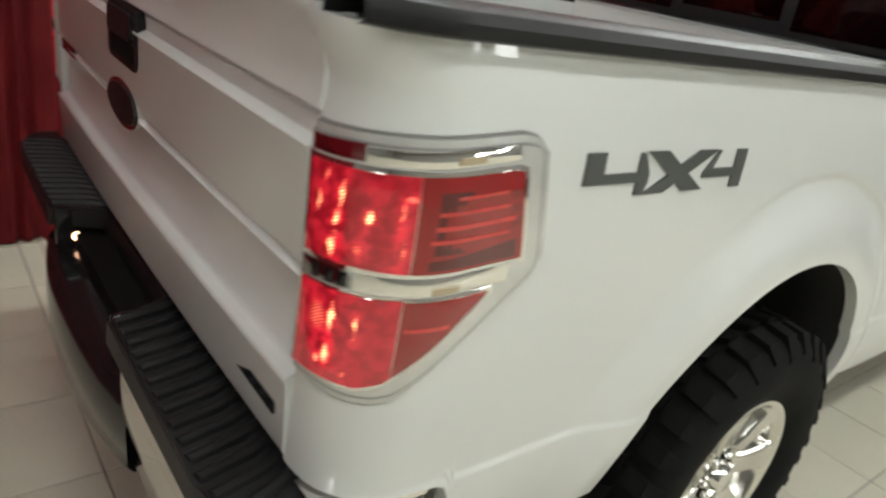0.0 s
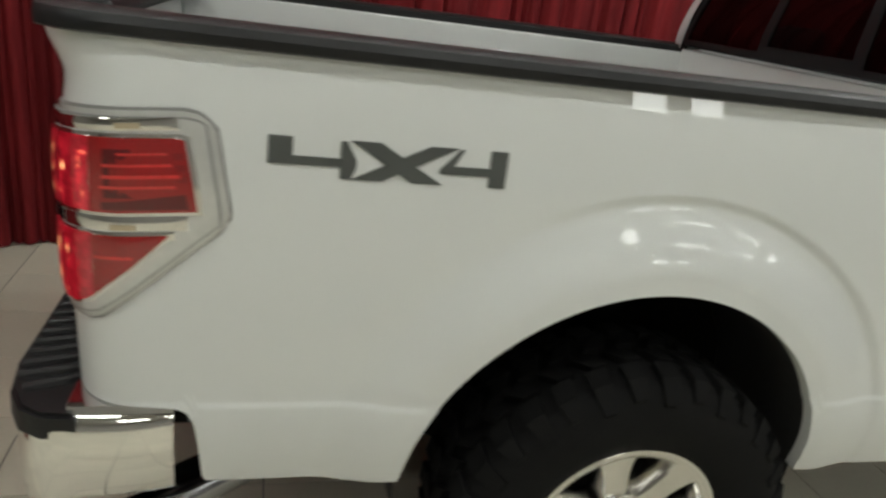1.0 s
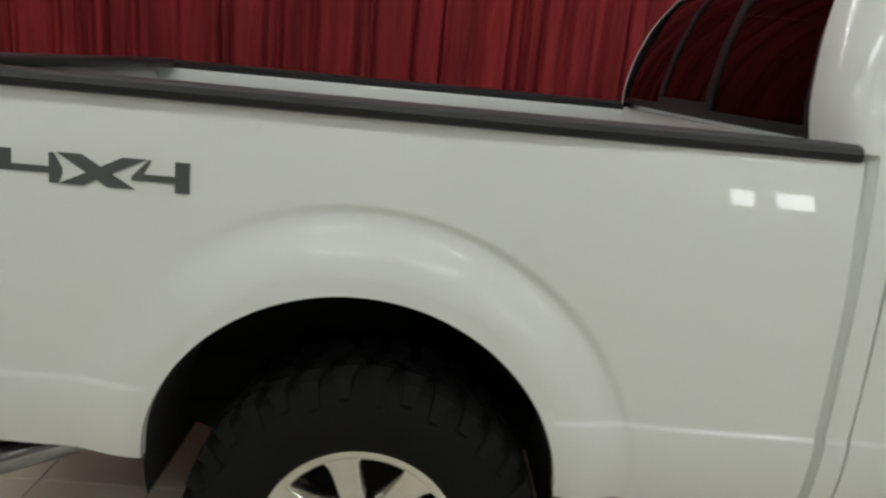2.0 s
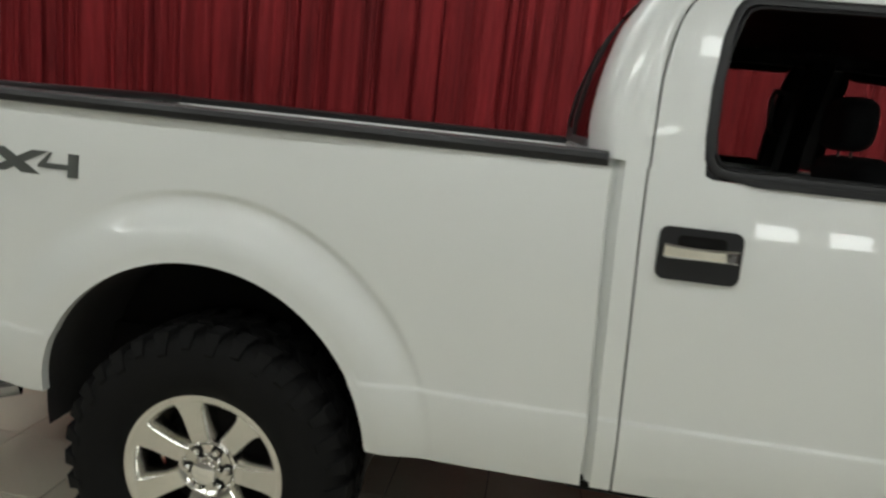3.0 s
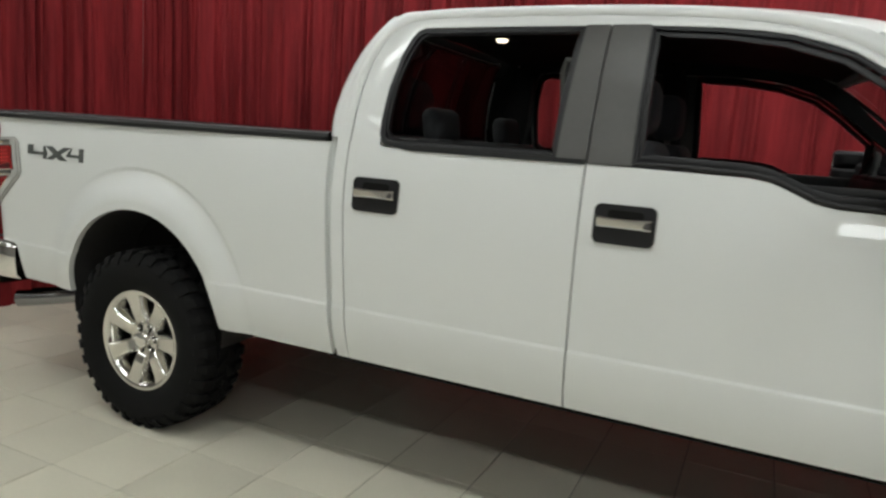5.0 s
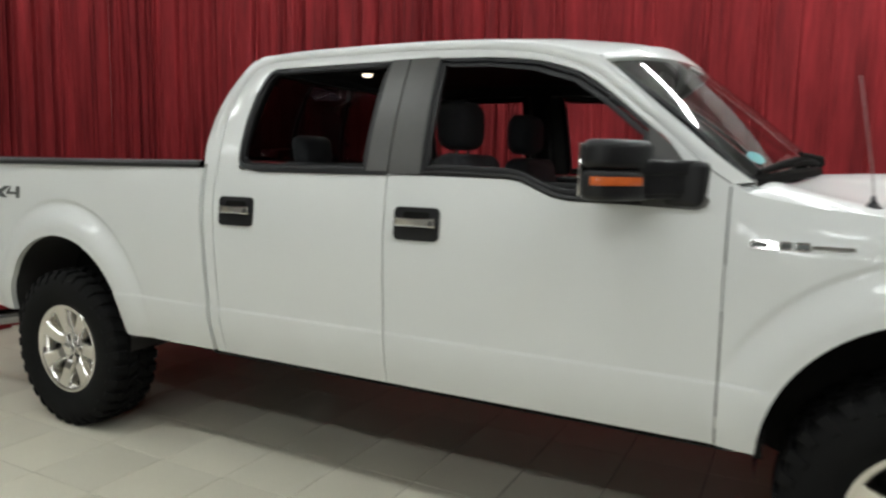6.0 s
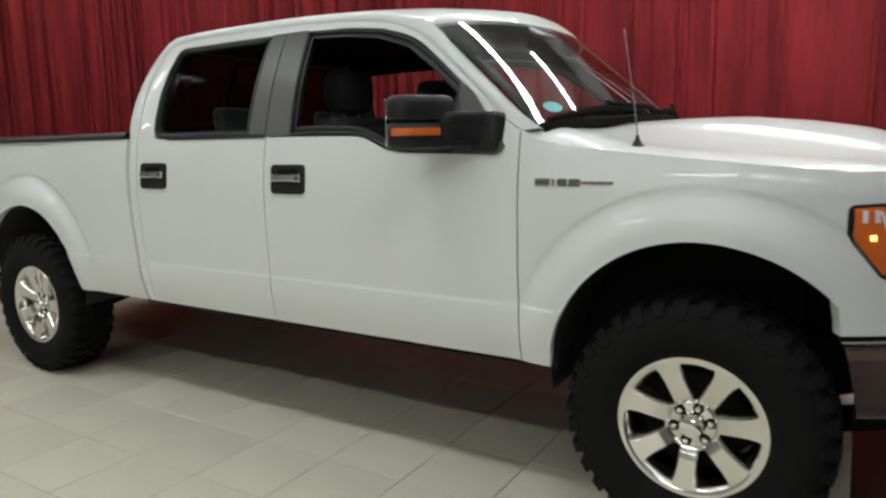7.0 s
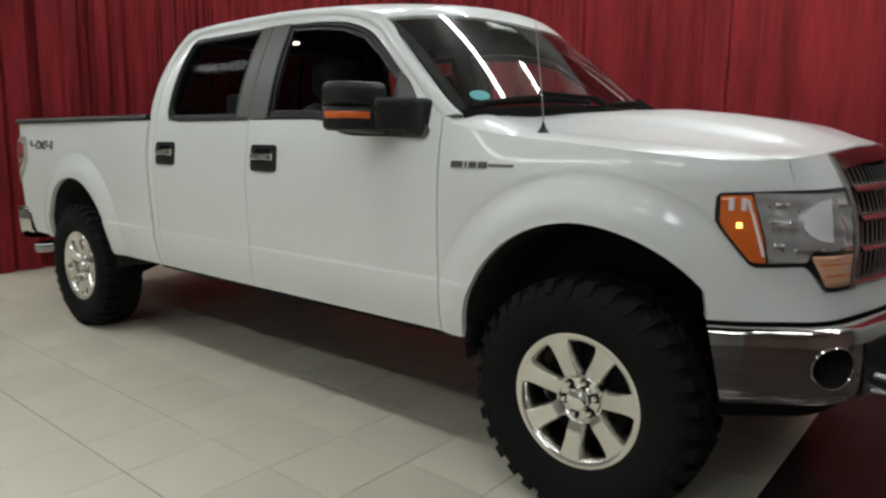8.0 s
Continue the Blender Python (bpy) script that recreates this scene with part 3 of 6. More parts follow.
def fender_top(s):
    """The rounded shoulder from the fender's side up to the hood's edge."""
    rows = []
    for i in range(40):
        x = 3.355 + 1.03 * i / 39
        zs = interp(x, (3.36, 3.42, 3.6, 4.4, 4.6), (1.44, 1.40, 1.365, 1.285, 1.265))
        w0 = half_width(x, zs)
        w1 = hood_edge(x) + 0.006
        z1 = hood_z(x, 1.0) + 0.003
        row = []
        for j in range(9):
            t = j / 8
            row.append((x, s * (w0 + (w1 - w0) * t), zs + (z1 - zs) * (1 - (1 - t) ** 2)))
        rows.append(row)
    v, f = sheet(rows, flip=s > 0)
    part("fender_top", mesh_of("fender_top", v, f), PAINT, truck)


for s in (-1, 1):
    fender_top(s)


# ---- bed ----
def bed():
    bm = bmesh.new()
    box(bm, (2.12, 1.56, 0.03), (-0.04, 0, 1.085))
    part("bed_floor", bm, BLACK, truck, "black bed liner floor")
    for s in (-1, 1):
        bm = bmesh.new()
        box(bm, (2.14, 0.03, 0.36), (-0.05, s * 0.81, 1.265), bevel=0.008)
        part("bed_inner_wall", bm, PAINT, truck)
        rows = []
        prof = [(0.950, 1.442), (0.962, 1.446), (0.964, 1.461), (0.956, 1.474), (0.935, 1.480), (0.875, 1.480), (0.868, 1.476), (0.835, 1.476), (0.826, 1.470), (0.824, 1.44)]
        for i in range(60):
            x = -1.140 + 2.195 * i / 59
            k = half_width(max(x, -1.03), 1.443) - 0.953 + 0.012 * smoothstep(0.85, 0.15, x)
            rnd = 0.05 * max(0.0, (-1.055 - x) / 0.085) ** 2
            rows.append([(x, s * (w + k - (rnd if w > 0.85 else 0)), z) for w, z in prof])
        v, f = sheet(rows, flip=s > 0)
        part("rail_cap", mesh_of("rail_cap", v, f), BLACK, truck, "black plastic bed rail cap")
    bm = bmesh.new()
    box(bm, (0.04, 1.60, 0.52), (1.03, 0, 1.20), bevel=0.008)
    part("bed_front_wall", bm, PAINT, truck)


bed()


def tailgate():
    """The gate across the tail, with its top lip, two raised bands and a chamfered middle."""
    zs = [0.800, 0.806, 0.812, 0.93, 0.938, 0.945, 0.950, 0.958, 1.085, 1.094, 1.100, 1.106, 1.112, 1.117, 1.122, 1.13, 1.275, 1.283, 1.288, 1.293, 1.318, 1.322, 1.326, 1.33, 1.35, 1.38, 1.41, 1.435, 1.447, 1.452]
    dx = [0.012, 0.002, 0.0, -0.004, -0.006, -0.003, 0.006, 0.013, 0.015, 0.011, 0.002, -0.002, 0.003, 0.007, 0.0, -0.002, -0.004, -0.007, -0.001, 0.006, 0.006, 0.011, 0.004, -0.001, 0.003, 0.003, -0.004, -0.014, -0.019, -0.016]
    rows = []
    for i in range(61):
        y = -0.812 + 1.624 * i / 60
        bow = -0.012 * (1 - (y / 0.87) ** 2)
        rows.append([(-1.127 + bow + d * (1.5 if 0.82 < z < 1.33 else 1.0), y, z) for z, d in zip(zs, dx)])
    v, f = sheet(rows, (0.06, 0, 0))
    part("tailgate", mesh_of("tailgate", v, f, angle=60), PAINT, truck, "white tailgate with black handle, closed")
    bm = bmesh.new()
    box(bm, (0.105, 1.63, 0.036), (-1.098, 0, 1.467), bevel=0.015, seg=3)
    part("tailgate_cap", bm, BLACK, truck, "black plastic tailgate top cap")


tailgate()
# black strips behind the tailgate's side gaps stand in for the shade there
for s in (-1, 1):
    bm = bmesh.new()
    box(bm, (0.01, 0.05, 0.64), (-1.092, s * 0.822, 1.125))
    part("gate_gap_shade", bm, VOID, truck, "black strip standing for shade in the gap beside the tailgate")


# ---- dark inside of the body ----
def core():
    bm = bmesh.new()
    box(bm, (2.05, 1.16, 0.42), (-0.05, 0, 0.72))
    part("bed_underside", bm, VOID, truck)
    bm = bmesh.new()
    box(bm, (2.10, 1.80, 0.10), (2.2, 0, 0.62))
    part("cab_floor", bm, VOID, truck)
    for s in (-1, 1):
        bm = bmesh.new()
        box(bm, (5.4, 0.09, 0.16), (1.9, s * 0.48, 0.60), bevel=0.01)
        part("frame_rail", bm, VOID, truck)


core()


def wheel_well(ax, s):
    rows = []
    _, az, r0, _ = ARCH[0] if ax < 1 else ARCH[1]
    for k in range(41):
        a = math.radians(-10 + 200 * k / 40)
        x, z = ax + (r0 + 0.004) * math.cos(a), az + (r0 + 0.004) * math.sin(a)
        w = half_width(x, max(0.6, z)) - 0.026
        rows.append([(x, s * (w - d), z) for d in (0, 0.1, 0.2, 0.36)])
    v, f = sheet(rows)
    part("wheel_well", mesh_of("wheel_well", v, f), LINER, truck, "dark grey wheel arch liner")
    rows = [[(p[-1][0] * (1 - t) + ax * t, p[-1][1], p[-1][2] * (1 - t) + 0.30 * t) for t in (0, 0.5, 1)] for p in rows]
    v, f = sheet(rows)
    part("wheel_well_back", mesh_of("wheel_well_back", v, f), VOID, truck)


for s in (-1, 1):
    wheel_well(XR, s)
    wheel_well(3.992, s)


# ---- wheels ----
def tyre_meshes():
    prof = [(0.236, -0.112), (0.25, -0.126), (0.29, -0.143), (0.33, -0.150), (0.365, -0.147), (0.39, -0.138), (0.408, -0.125), (0.418, -0.108), (0.420, 0.0), (0.418, 0.108), (0.408, 0.125), (0.39, 0.138), (0.365, 0.147), (0.33, 0.150), (0.29, 0.143), (0.25, 0.126), (0.236, 0.112)]
    v, f = revolve(prof, 96)
    side = mesh_of("tyre", v, f, angle=30)
    v, f = [], []

    def block(pts_out, depth=0.02):
        base = len(v)
        for (r, h, a) in pts_out:
            v.append((r * math.cos(a), h, r * math.sin(a)))
        for (r, h, a) in pts_out:
            v.append(((r - depth) * math.cos(a), h * 0.93, (r - depth) * math.sin(a)))
        f.append((base, base + 1, base + 2, base + 3))
        for k in range(4):
            f.append((base + k, base + 4 + k, base + 4 + (k + 1) % 4, base + (k + 1) % 4))

    n = 34
    for i in range(n):
        a0 = 2 * math.pi * i / n
        da = 2 * math.pi / n
        for s in (-1, 1):
            o = a0 + (da / 2 if s > 0 else 0)
            ext = 0.014 if i % 2 else 0.0
            block([(0.438, s * 0.066, o), (0.433, s * 0.122, o + 0.02), (0.433, s * 0.122, o + da * 0.66), (0.438, s * 0.066, o + da * 0.6)])
            block([(0.433, s * 0.121, o + 0.02), (0.392 - ext, s * 0.1455 + s * ext * 0.3, o + 0.035), (0.392 - ext, s * 0.1455 + s * ext * 0.3, o + da * 0.56), (0.433, s * 0.121, o + da * 0.66)], 0.02)
            block([(0.4395, s * 0.006, o + 0.03), (0.4395, s * 0.056, o - 0.03), (0.4395, s * 0.056, o + da * 0.5 - 0.03), (0.4395, s * 0.006, o + da * 0.58 + 0.03)])
    return side, mesh_of("tread", v, f, angle=30)


def rim_mesh():
    """A chromed seven-spoke rim, its outer face towards -y."""
    v, f = revolve([(0.170, 0.12), (0.205, 0.11), (0.215, 0.0), (0.236, -0.09), (0.2445, -0.108), (0.246, -0.119), (0.243, -0.1235), (0.236, -0.1235), (0.222, -0.1185), (0.217, -0.114), (0.211, -0.098), (0.204, -0.06)], 84)
    v, f = [Vector(p) for p in v], list(f)
    for i in range(7):
        a = 2 * math.pi * (i + 0.25) / 7
        secs = []
        for r, hw, y in ((0.076, 0.031, -0.086), (0.090, 0.031, -0.098), (0.125, 0.033, -0.105), (0.17, 0.036, -0.111), (0.200, 0.041, -0.1155), (0.216, 0.050, -0.1175), (0.228, 0.062, -0.1195)):
            e = Vector((math.cos(a), 0, math.sin(a)))
            t = Vector((-math.sin(a), 0, math.cos(a)))
            m = e * r
            secs.append([m - t * (hw + 0.006) + Vector((0, y + 0.06, 0)), m - t * hw + Vector((0, y + 0.008, 0)), m - t * (hw - 0.006) + Vector((0, y, 0)), m + t * (hw - 0.006) + Vector((0, y, 0)), m + t * hw + Vector((0, y + 0.008, 0)), m + t * (hw + 0.006) + Vector((0, y + 0.06, 0))])
        base = len(v)
        for sc in secs:
            v += sc
        f += [tuple(base + k for k in q) for q in grid_faces(7, 6)]
    b2, f2 = revolve([(0.001, -0.083), (0.074, -0.083), (0.083, -0.090), (0.090, -0.088), (0.093, -0.07), (0.092, 0.02)], 42)
    base = len(v)
    v += [Vector(p) for p in b2]
    f += [tuple(base + k for k in q) for q in f2]
    return mesh_of("rim", v, f, angle=34)


(TYRE, TREAD), RIM = tyre_meshes(), rim_mesh()


def simple(profile, n=24):
    v, f = revolve(profile, n)
    return mesh_of("turned", v, f, angle=35)


def wheel(name, at, s, spin):
    w = empty(name, parent=truck, at=at)
    w.rotation_euler = (0, radians(spin), 0 if s < 0 else math.pi)
    part("tyre", TYRE, RUBBER, w, "black mud-terrain tyre")
    tagged(part("tread", TREAD, RUBBER, w, "chunky black tread lugs"), kind="stuff")
    part("rim", RIM, CHROME_RIM, w, "chrome seven-spoke rim")
    part("brake_drum", simple([(0.001, -0.03), (0.165, -0.03), (0.175, -0.02), (0.175, 0.05)], 40), VOID, w)
    part("centre_cap", simple([(0.001, -0.124), (0.026, -0.123), (0.036, -0.117), (0.041, -0.104), (0.045, -0.090), (0.047, -0.07)], 32), CHROME, w, "chrome centre cap")
    for k in range(6):
        a = 2 * math.pi * k / 6 + 0.3
        lug = part("lug_nut", LUG, CHROME, w)
        lug.location = (0.0615 * math.cos(a), 0, 0.0615 * math.sin(a))
        well = part("lug_seat", LUG_SEAT, VOID, w)
        well.location = lug.location


LUG = simple([(0.001, -0.102), (0.007, -0.101), (0.0098, -0.096), (0.010, -0.06)], 12)
LUG_SEAT = simple([(0.008, -0.0858), (0.018, -0.0858), (0.019, -0.084), (0.019, -0.07)], 18)
wheel("wheel", (XR + 0.038, -0.872, 0.436), -1, 12)
wheel("wheel", (XF + 0.01, -0.845, 0.436), -1, 4)
wheel("wheel", (XR + 0.038, 0.872, 0.436), 1, 30)
wheel("wheel", (XF, 0.845, 0.436), 1, 20)


# ---- helpers for things laid on the skin ----
def plate(name, outline, to3d, depth, mat, parent, label="", bevel=0.0):
    v, f = extrude_poly(outline, to3d, depth)
    return part(name, mesh_of(name, v, f, angle=25, fix=True), mat, parent, label)


def rounded(x0, x1, z0, z1, r, n=6):
    """A rectangle's outline with round corners."""
    out = []
    for cx, cz, a0 in ((x1 - r, z1 - r, 0), (x0 + r, z1 - r, 90), (x0 + r, z0 + r, 180), (x1 - r, z0 + r, 270)):
        for k in range(n + 1):
            a = math.radians(a0 + 90 * k / n)
            out.append((cx + r * math.cos(a), cz + r * math.sin(a)))
    return out


def dense(outline, step=0.03):
    """The same closed outline with more points along long edges."""
    out = []
    for a, b in zip(outline, outline[1:] + outline[:1]):
        n = max(1, int(math.hypot(b[0] - a[0], b[1] - a[1]) / step))
        out += [(a[0] + (b[0] - a[0]) * k / n, a[1] + (b[1] - a[1]) * k / n) for k in range(n)]
    return out


def patch(name, u0, u1, zb, zt, nu, nz, to3d, mat, parent, label="", off=0.01, bulge=0.0, skirt=0.012):
    """A skin patch between two heights, given as functions of the way along, domed by bulge and turned down at its rim."""
    rows = []
    for i in range(nu + 1):
        u = u0 + (u1 - u0) * i / nu
        b, t = (zb(u) if callable(zb) else zb), (zt(u) if callable(zt) else zt)
        row = []
        for j in range(nz + 1):
            k = j / nz
            e = (4 * k * (1 - k)) ** 0.4 * (4 * (i / nu) * (1 - i / nu)) ** 0.3 if bulge else 0
            row.append(to3d((u, b + (t - b) * k), off + bulge * e))
        rows.append(row)
    inner = [[to3d((u0 + (u1 - u0) * i / nu, (zb(u0 + (u1 - u0) * i / nu) if callable(zb) else zb) + ((zt(u0 + (u1 - u0) * i / nu) if callable(zt) else zt) - (zb(u0 + (u1 - u0) * i / nu) if callable(zb) else zb)) * j / nz), off - skirt) for j in range(nz + 1)] for i in range(nu + 1)]
    ni, nj = nu + 1, nz + 1
    v = [p for r in rows for p in r]
    f = grid_faces(ni, nj)
    rim = [i * nj for i in range(ni)] + [(ni - 1) * nj + j for j in range(1, nj)] + [i * nj + nj - 1 for i in range(ni - 2, -1, -1)] + [j for j in range(nj - 2, 0, -1)]
    flat = [p for r in inner for p in r]
    base = len(v)
    v += [flat[k] for k in rim]
    for a in range(len(rim)):
        b = (a + 1) % len(rim)
        f.append((rim[b], rim[a], base + a, base + b))
    return part(name, mesh_of(name, v, f, angle=40, fix=True), mat, parent, label)


def on_side(s):
    return lambda p, off: skin(p[0], p[1], s, off)


# ---- tail lights ----
def lit_lens(name, streaks):
    """Red ribbed lens with streaks of light from the bulbs and bowls behind it."""
    m = bpy.data.materials.new(name)
    m.use_nodes = True
    nt = m.node_tree
    b = nt.nodes["Principled BSDF"]
    b.inputs["Base Color"].default_value = (0.40, 0.008, 0.02, 1)
    b.inputs["Roughness"].default_value = 0.12
    b.inputs["Coat Weight"].default_value = 1.0
    b.inputs["Coat Roughness"].default_value = 0.03
    geo = nt.nodes.new("ShaderNodeNewGeometry")

    def math_node(op, x, y, clamp=False):
        n = nt.nodes.new("ShaderNodeMath")
        n.operation = op
        n.use_clamp = clamp
        for k, v in enumerate((x, y)):
            if isinstance(v, (int, float)):
                n.inputs[k].default_value = v
            else:
                nt.links.new(v, n.inputs[k])
        return n.outputs[0]

    def spread(value, a, b_, lo, hi):
        n = nt.nodes.new("ShaderNodeMapRange")
        n.interpolation_type = "SMOOTHSTEP"
        for key, v in (("From Min", a), ("From Max", b_), ("To Min", lo), ("To Max", hi)):
            n.inputs[key].default_value = v
        nt.links.new(value, n.inputs["Value"])
        return n.outputs[0]

    blot = nt.nodes.new("ShaderNodeTexNoise")
    blot.inputs["Scale"].default_value = 55
    blot.inputs["Detail"].default_value = 3
    nt.links.new(geo.outputs["Position"], blot.inputs["Vector"])
    warp = nt.nodes.new("ShaderNodeVectorMath")
    warp.operation = "MULTIPLY_ADD"
    warp.inputs[1].default_value = (0.012, 0.012, 0.006)
    nt.links.new(blot.outputs["Color"], warp.inputs[0])
    nt.links.new(geo.outputs["Position"], warp.inputs[2])
    core, halo = 0.0, 0.0
    for pos, hw, hh, power in streaks:
        d = nt.nodes.new("ShaderNodeVectorMath")
        d.operation = "SUBTRACT"
        d.inputs[1].default_value = Vector(pos) + Vector((0.006, 0.006, 0.003))
        nt.links.new(warp.outputs[0], d.inputs[0])
        sc = nt.nodes.new("ShaderNodeVectorMath")
        sc.operation = "MULTIPLY"
        sc.inputs[1].default_value = (1 / hw, 1 / hw, 1 / hh)
        nt.links.new(d.outputs[0], sc.inputs[0])
        ln = nt.nodes.new("ShaderNodeVectorMath")
        ln.operation = "LENGTH"
        nt.links.new(sc.outputs[0], ln.inputs[0])
        core = math_node("ADD", core, spread(ln.outputs["Value"], 1.15, 0.35, 0.0, power))
        halo = math_node("ADD", halo, spread(ln.outputs["Value"], 4.0, 0.6, 0.0, 0.16))
    ribs = nt.nodes.new("ShaderNodeTexWave")
    ribs.bands_direction = "DIAGONAL"
    ribs.inputs["Scale"].default_value = 135
    ribs.inputs["Distortion"].default_value = 0.4
    nt.links.new(geo.outputs["Position"], ribs.inputs["Vector"])
    comb = spread(ribs.outputs["Fac"], 0.25, 0.75, 0.22, 1.5)
    mottle = spread(blot.outputs["Fac"], 0.36, 0.64, 0.25, 1.25)
    soft_glow = math_node("MULTIPLY", math_node("ADD", halo, 0.16), mottle)
    total = math_node("ADD", math_node("MULTIPLY", core, comb), soft_glow)
    nt.links.new(total, b.inputs["Emission Strength"])
    tone = nt.nodes.new("ShaderNodeMix")
    tone.data_type = "RGBA"
    tone.inputs[6].default_value = (1.0, 0.03, 0.06, 1)
    tone.inputs[7].default_value = (1.0, 0.56, 0.24, 1)
    nt.links.new(math_node("MULTIPLY", core, 0.45, True), tone.inputs[0])
    nt.links.new(tone.outputs[2], b.inputs["Emission Color"])
    vo = nt.nodes.new("ShaderNodeTexVoronoi")
    vo.inputs["Scale"].default_value = 60
    nt.links.new(geo.outputs["Position"], vo.inputs["Vector"])
    bp = nt.nodes.new("ShaderNodeBump")
    bp.inputs["Strength"].default_value = 0.35
    bp.inputs["Distance"].default_value = 0.003
    nt.links.new(vo.outputs["Distance"], bp.inputs["Height"])
    nt.links.new(bp.outputs["Normal"], b.inputs["Normal"])
    return m


def tail_light(s):
    t = empty("tail_light", "red and chrome wrap-round tail light, lit", parent=truck)
    tilt = lambda q, z: (0.013 + 0.048 * max(0.0, z - 0.98)) * min(1.0, max(0.0, (q - 0.90) / 0.29))
    to = lambda p, off: quarter(p[0], p[1] - tilt(*p), s, off)
    glow = lit_lens("lit_tail_lens", [(quarter(q, z, s, 0.016), hw, hh, p) for q, z, hw, hh, p in (
        (1.172, 1.232, 0.006, 0.016, 1.5), (1.141, 1.248, 0.0042, 0.022, 2.3), (1.146, 1.212, 0.0045, 0.020, 2.1), (1.150, 1.182, 0.007, 0.016, 1.8), (1.108, 1.232, 0.0045, 0.013, 2.6),
        (1.074, 1.238, 0.0035, 0.022, 0.9), (1.070, 1.200, 0.0035, 0.016, 0.8), (1.163, 1.268, 0.004, 0.010, 0.7), (1.066, 1.262, 0.010, 0.004, 0.7), (1.118, 1.188, 0.007, 0.007, 0.5),
        (1.157, 1.084, 0.016, 0.022, 0.55), (1.138, 1.092, 0.005, 0.026, 2.2), (1.108, 1.084, 0.0045, 0.018, 2.8), (1.140, 1.036, 0.007, 0.017, 1.8), (1.150, 1.022, 0.005, 0.008, 1.2), (1.115, 1.014, 0.004, 0.006, 1.1))])
    E0 = QEND - 0.004

    def cant(p, off):
        """The lenses' outer ends lean back as they rise."""
        return to((p[0] + 0.17 * max(0.0, p[1] - 1.18) * smoothstep(1.05, 0.90, p[0]), p[1]), off)

    def inset(q, d):
        return q + d * smoothstep(1.10, 0.95, q)

    low = lambda q: interp(q, (0.850, 0.862, 1.055, 1.078, 1.11, E0), (1.172, 1.146, 0.984, 0.977, 0.976, 0.990))
    top = lambda q: interp(q, (0.850, 0.856, 0.872, 0.895, E0), (1.312, 1.325, 1.337, 1.343, 1.350))
    patch("gasket", 0.846, E0, lambda q: low(q) - 0.005, lambda q: top(q) + 0.004, 44, 20, cant, GROOVE, t, "grey seam round the bezel", off=0.003)
    patch("bezel", 0.850, E0, low, top, 44, 20, cant, BEZEL, t, "clear-edged silver bezel", off=0.007, bulge=0.002)
    patch("bezel_groove", 0.862, E0 - 0.001, lambda q: low(q) + 0.011, lambda q: top(q) - 0.009, 44, 20, cant, GROOVE, t, "grey groove of the bezel", off=0.0105)
    patch("bezel_face", 0.866, E0 - 0.001, lambda q: low(q) + 0.015, lambda q: top(q) - 0.012, 44, 20, cant, BEZEL, t, "silver inner face of the bezel", off=0.0115, bulge=0.001)
    lo_in = lambda q: interp(q, (0.945, 1.07, 1.10, E0), (1.138, 1.018, 1.006, 1.012))
    hi = lambda q: interp(q, (0.893, 0.905, E0), (1.294, 1.302, 1.308))
    patch("lens_edge", 0.891, E0 - 0.002, 1.174, lambda q: interp(q, (0.887, 0.90, E0), (1.300, 1.308, 1.314)), 24, 10, cant, CHROME, t, "chrome edge round the lens", off=0.0132, bulge=0.003)
    patch("lens_edge", 0.936, E0 - 0.002, lambda q: lo_in(q) - 0.007, 1.146, 24, 10, cant, CHROME, t, "chrome edge round the lens", off=0.0128, bulge=0.003)
    patch("upper_lens", 0.899, 1.058, 1.180, hi, 14, 10, cant, RED_LENS, t, "unlit red ribbed lens", off=0.0165, bulge=0.002)
    patch("lit_upper_lens", 1.059, E0 - 0.012, lambda q: interp(q, (1.05, E0), (1.180, 1.184)), hi, 16, 10, to, glow, t, "glowing red lens", off=0.0165, bulge=0.002)
    patch("lower_lens", 0.945, 1.060, lo_in, 1.140, 12, 8, cant, RED_LENS, t, "unlit red ribbed lens", off=0.016, bulge=0.002)
    patch("lit_lower_lens", 1.061, E0 - 0.012, lo_in, 1.142, 16, 10, to, glow, t, "glowing red lens", off=0.0165, bulge=0.002)
    patch("middle_bar", 0.915, 1.118, 1.148, 1.173, 14, 3, to, CHROME, t, "chrome bar between the lenses", off=0.013, bulge=0.002)
    patch("dark_insert", 1.119, E0 - 0.004, 1.147, 1.176, 8, 3, to, CHROME_DARK, t, "smoked insert", off=0.012, bulge=0.002)
    for q in (1.128, 1.146, 1.168):
        patch("insert_facet", q, q + 0.010, 1.151, 1.170, 3, 3, to, GLOSS, t, off=0.0155, bulge=0.002, skirt=0.008)
    patch("top_trim", 0.905, 1.12, 1.314, 1.334, 14, 3, cant, CHROME, t, "chrome trim over the lens", off=0.0125, bulge=0.002)
    patch("dark_top_insert", 1.121, E0 - 0.006, 1.316, 1.337, 8, 3, to, RED_DARK, t, "dark red upper insert", off=0.012, bulge=0.002)
    # tan patches on the chrome imitate amber glints
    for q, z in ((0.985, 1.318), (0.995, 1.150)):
        patch("amber_glint", q, q + 0.035, z, z + 0.009, 4, 2, to, AMBER_TAN, t, "tan glint painted on the chrome", off=0.0165, skirt=0.006)
    # shaded bands and bright dashes of the unlit lens, painted as darker and lighter reds
    patch("lens_shade", 0.994, 1.036, 1.206, 1.286, 5, 4, cant, RED_DARK, t, "upright shade band painted dark red in the lens", off=0.0182, skirt=0.004)
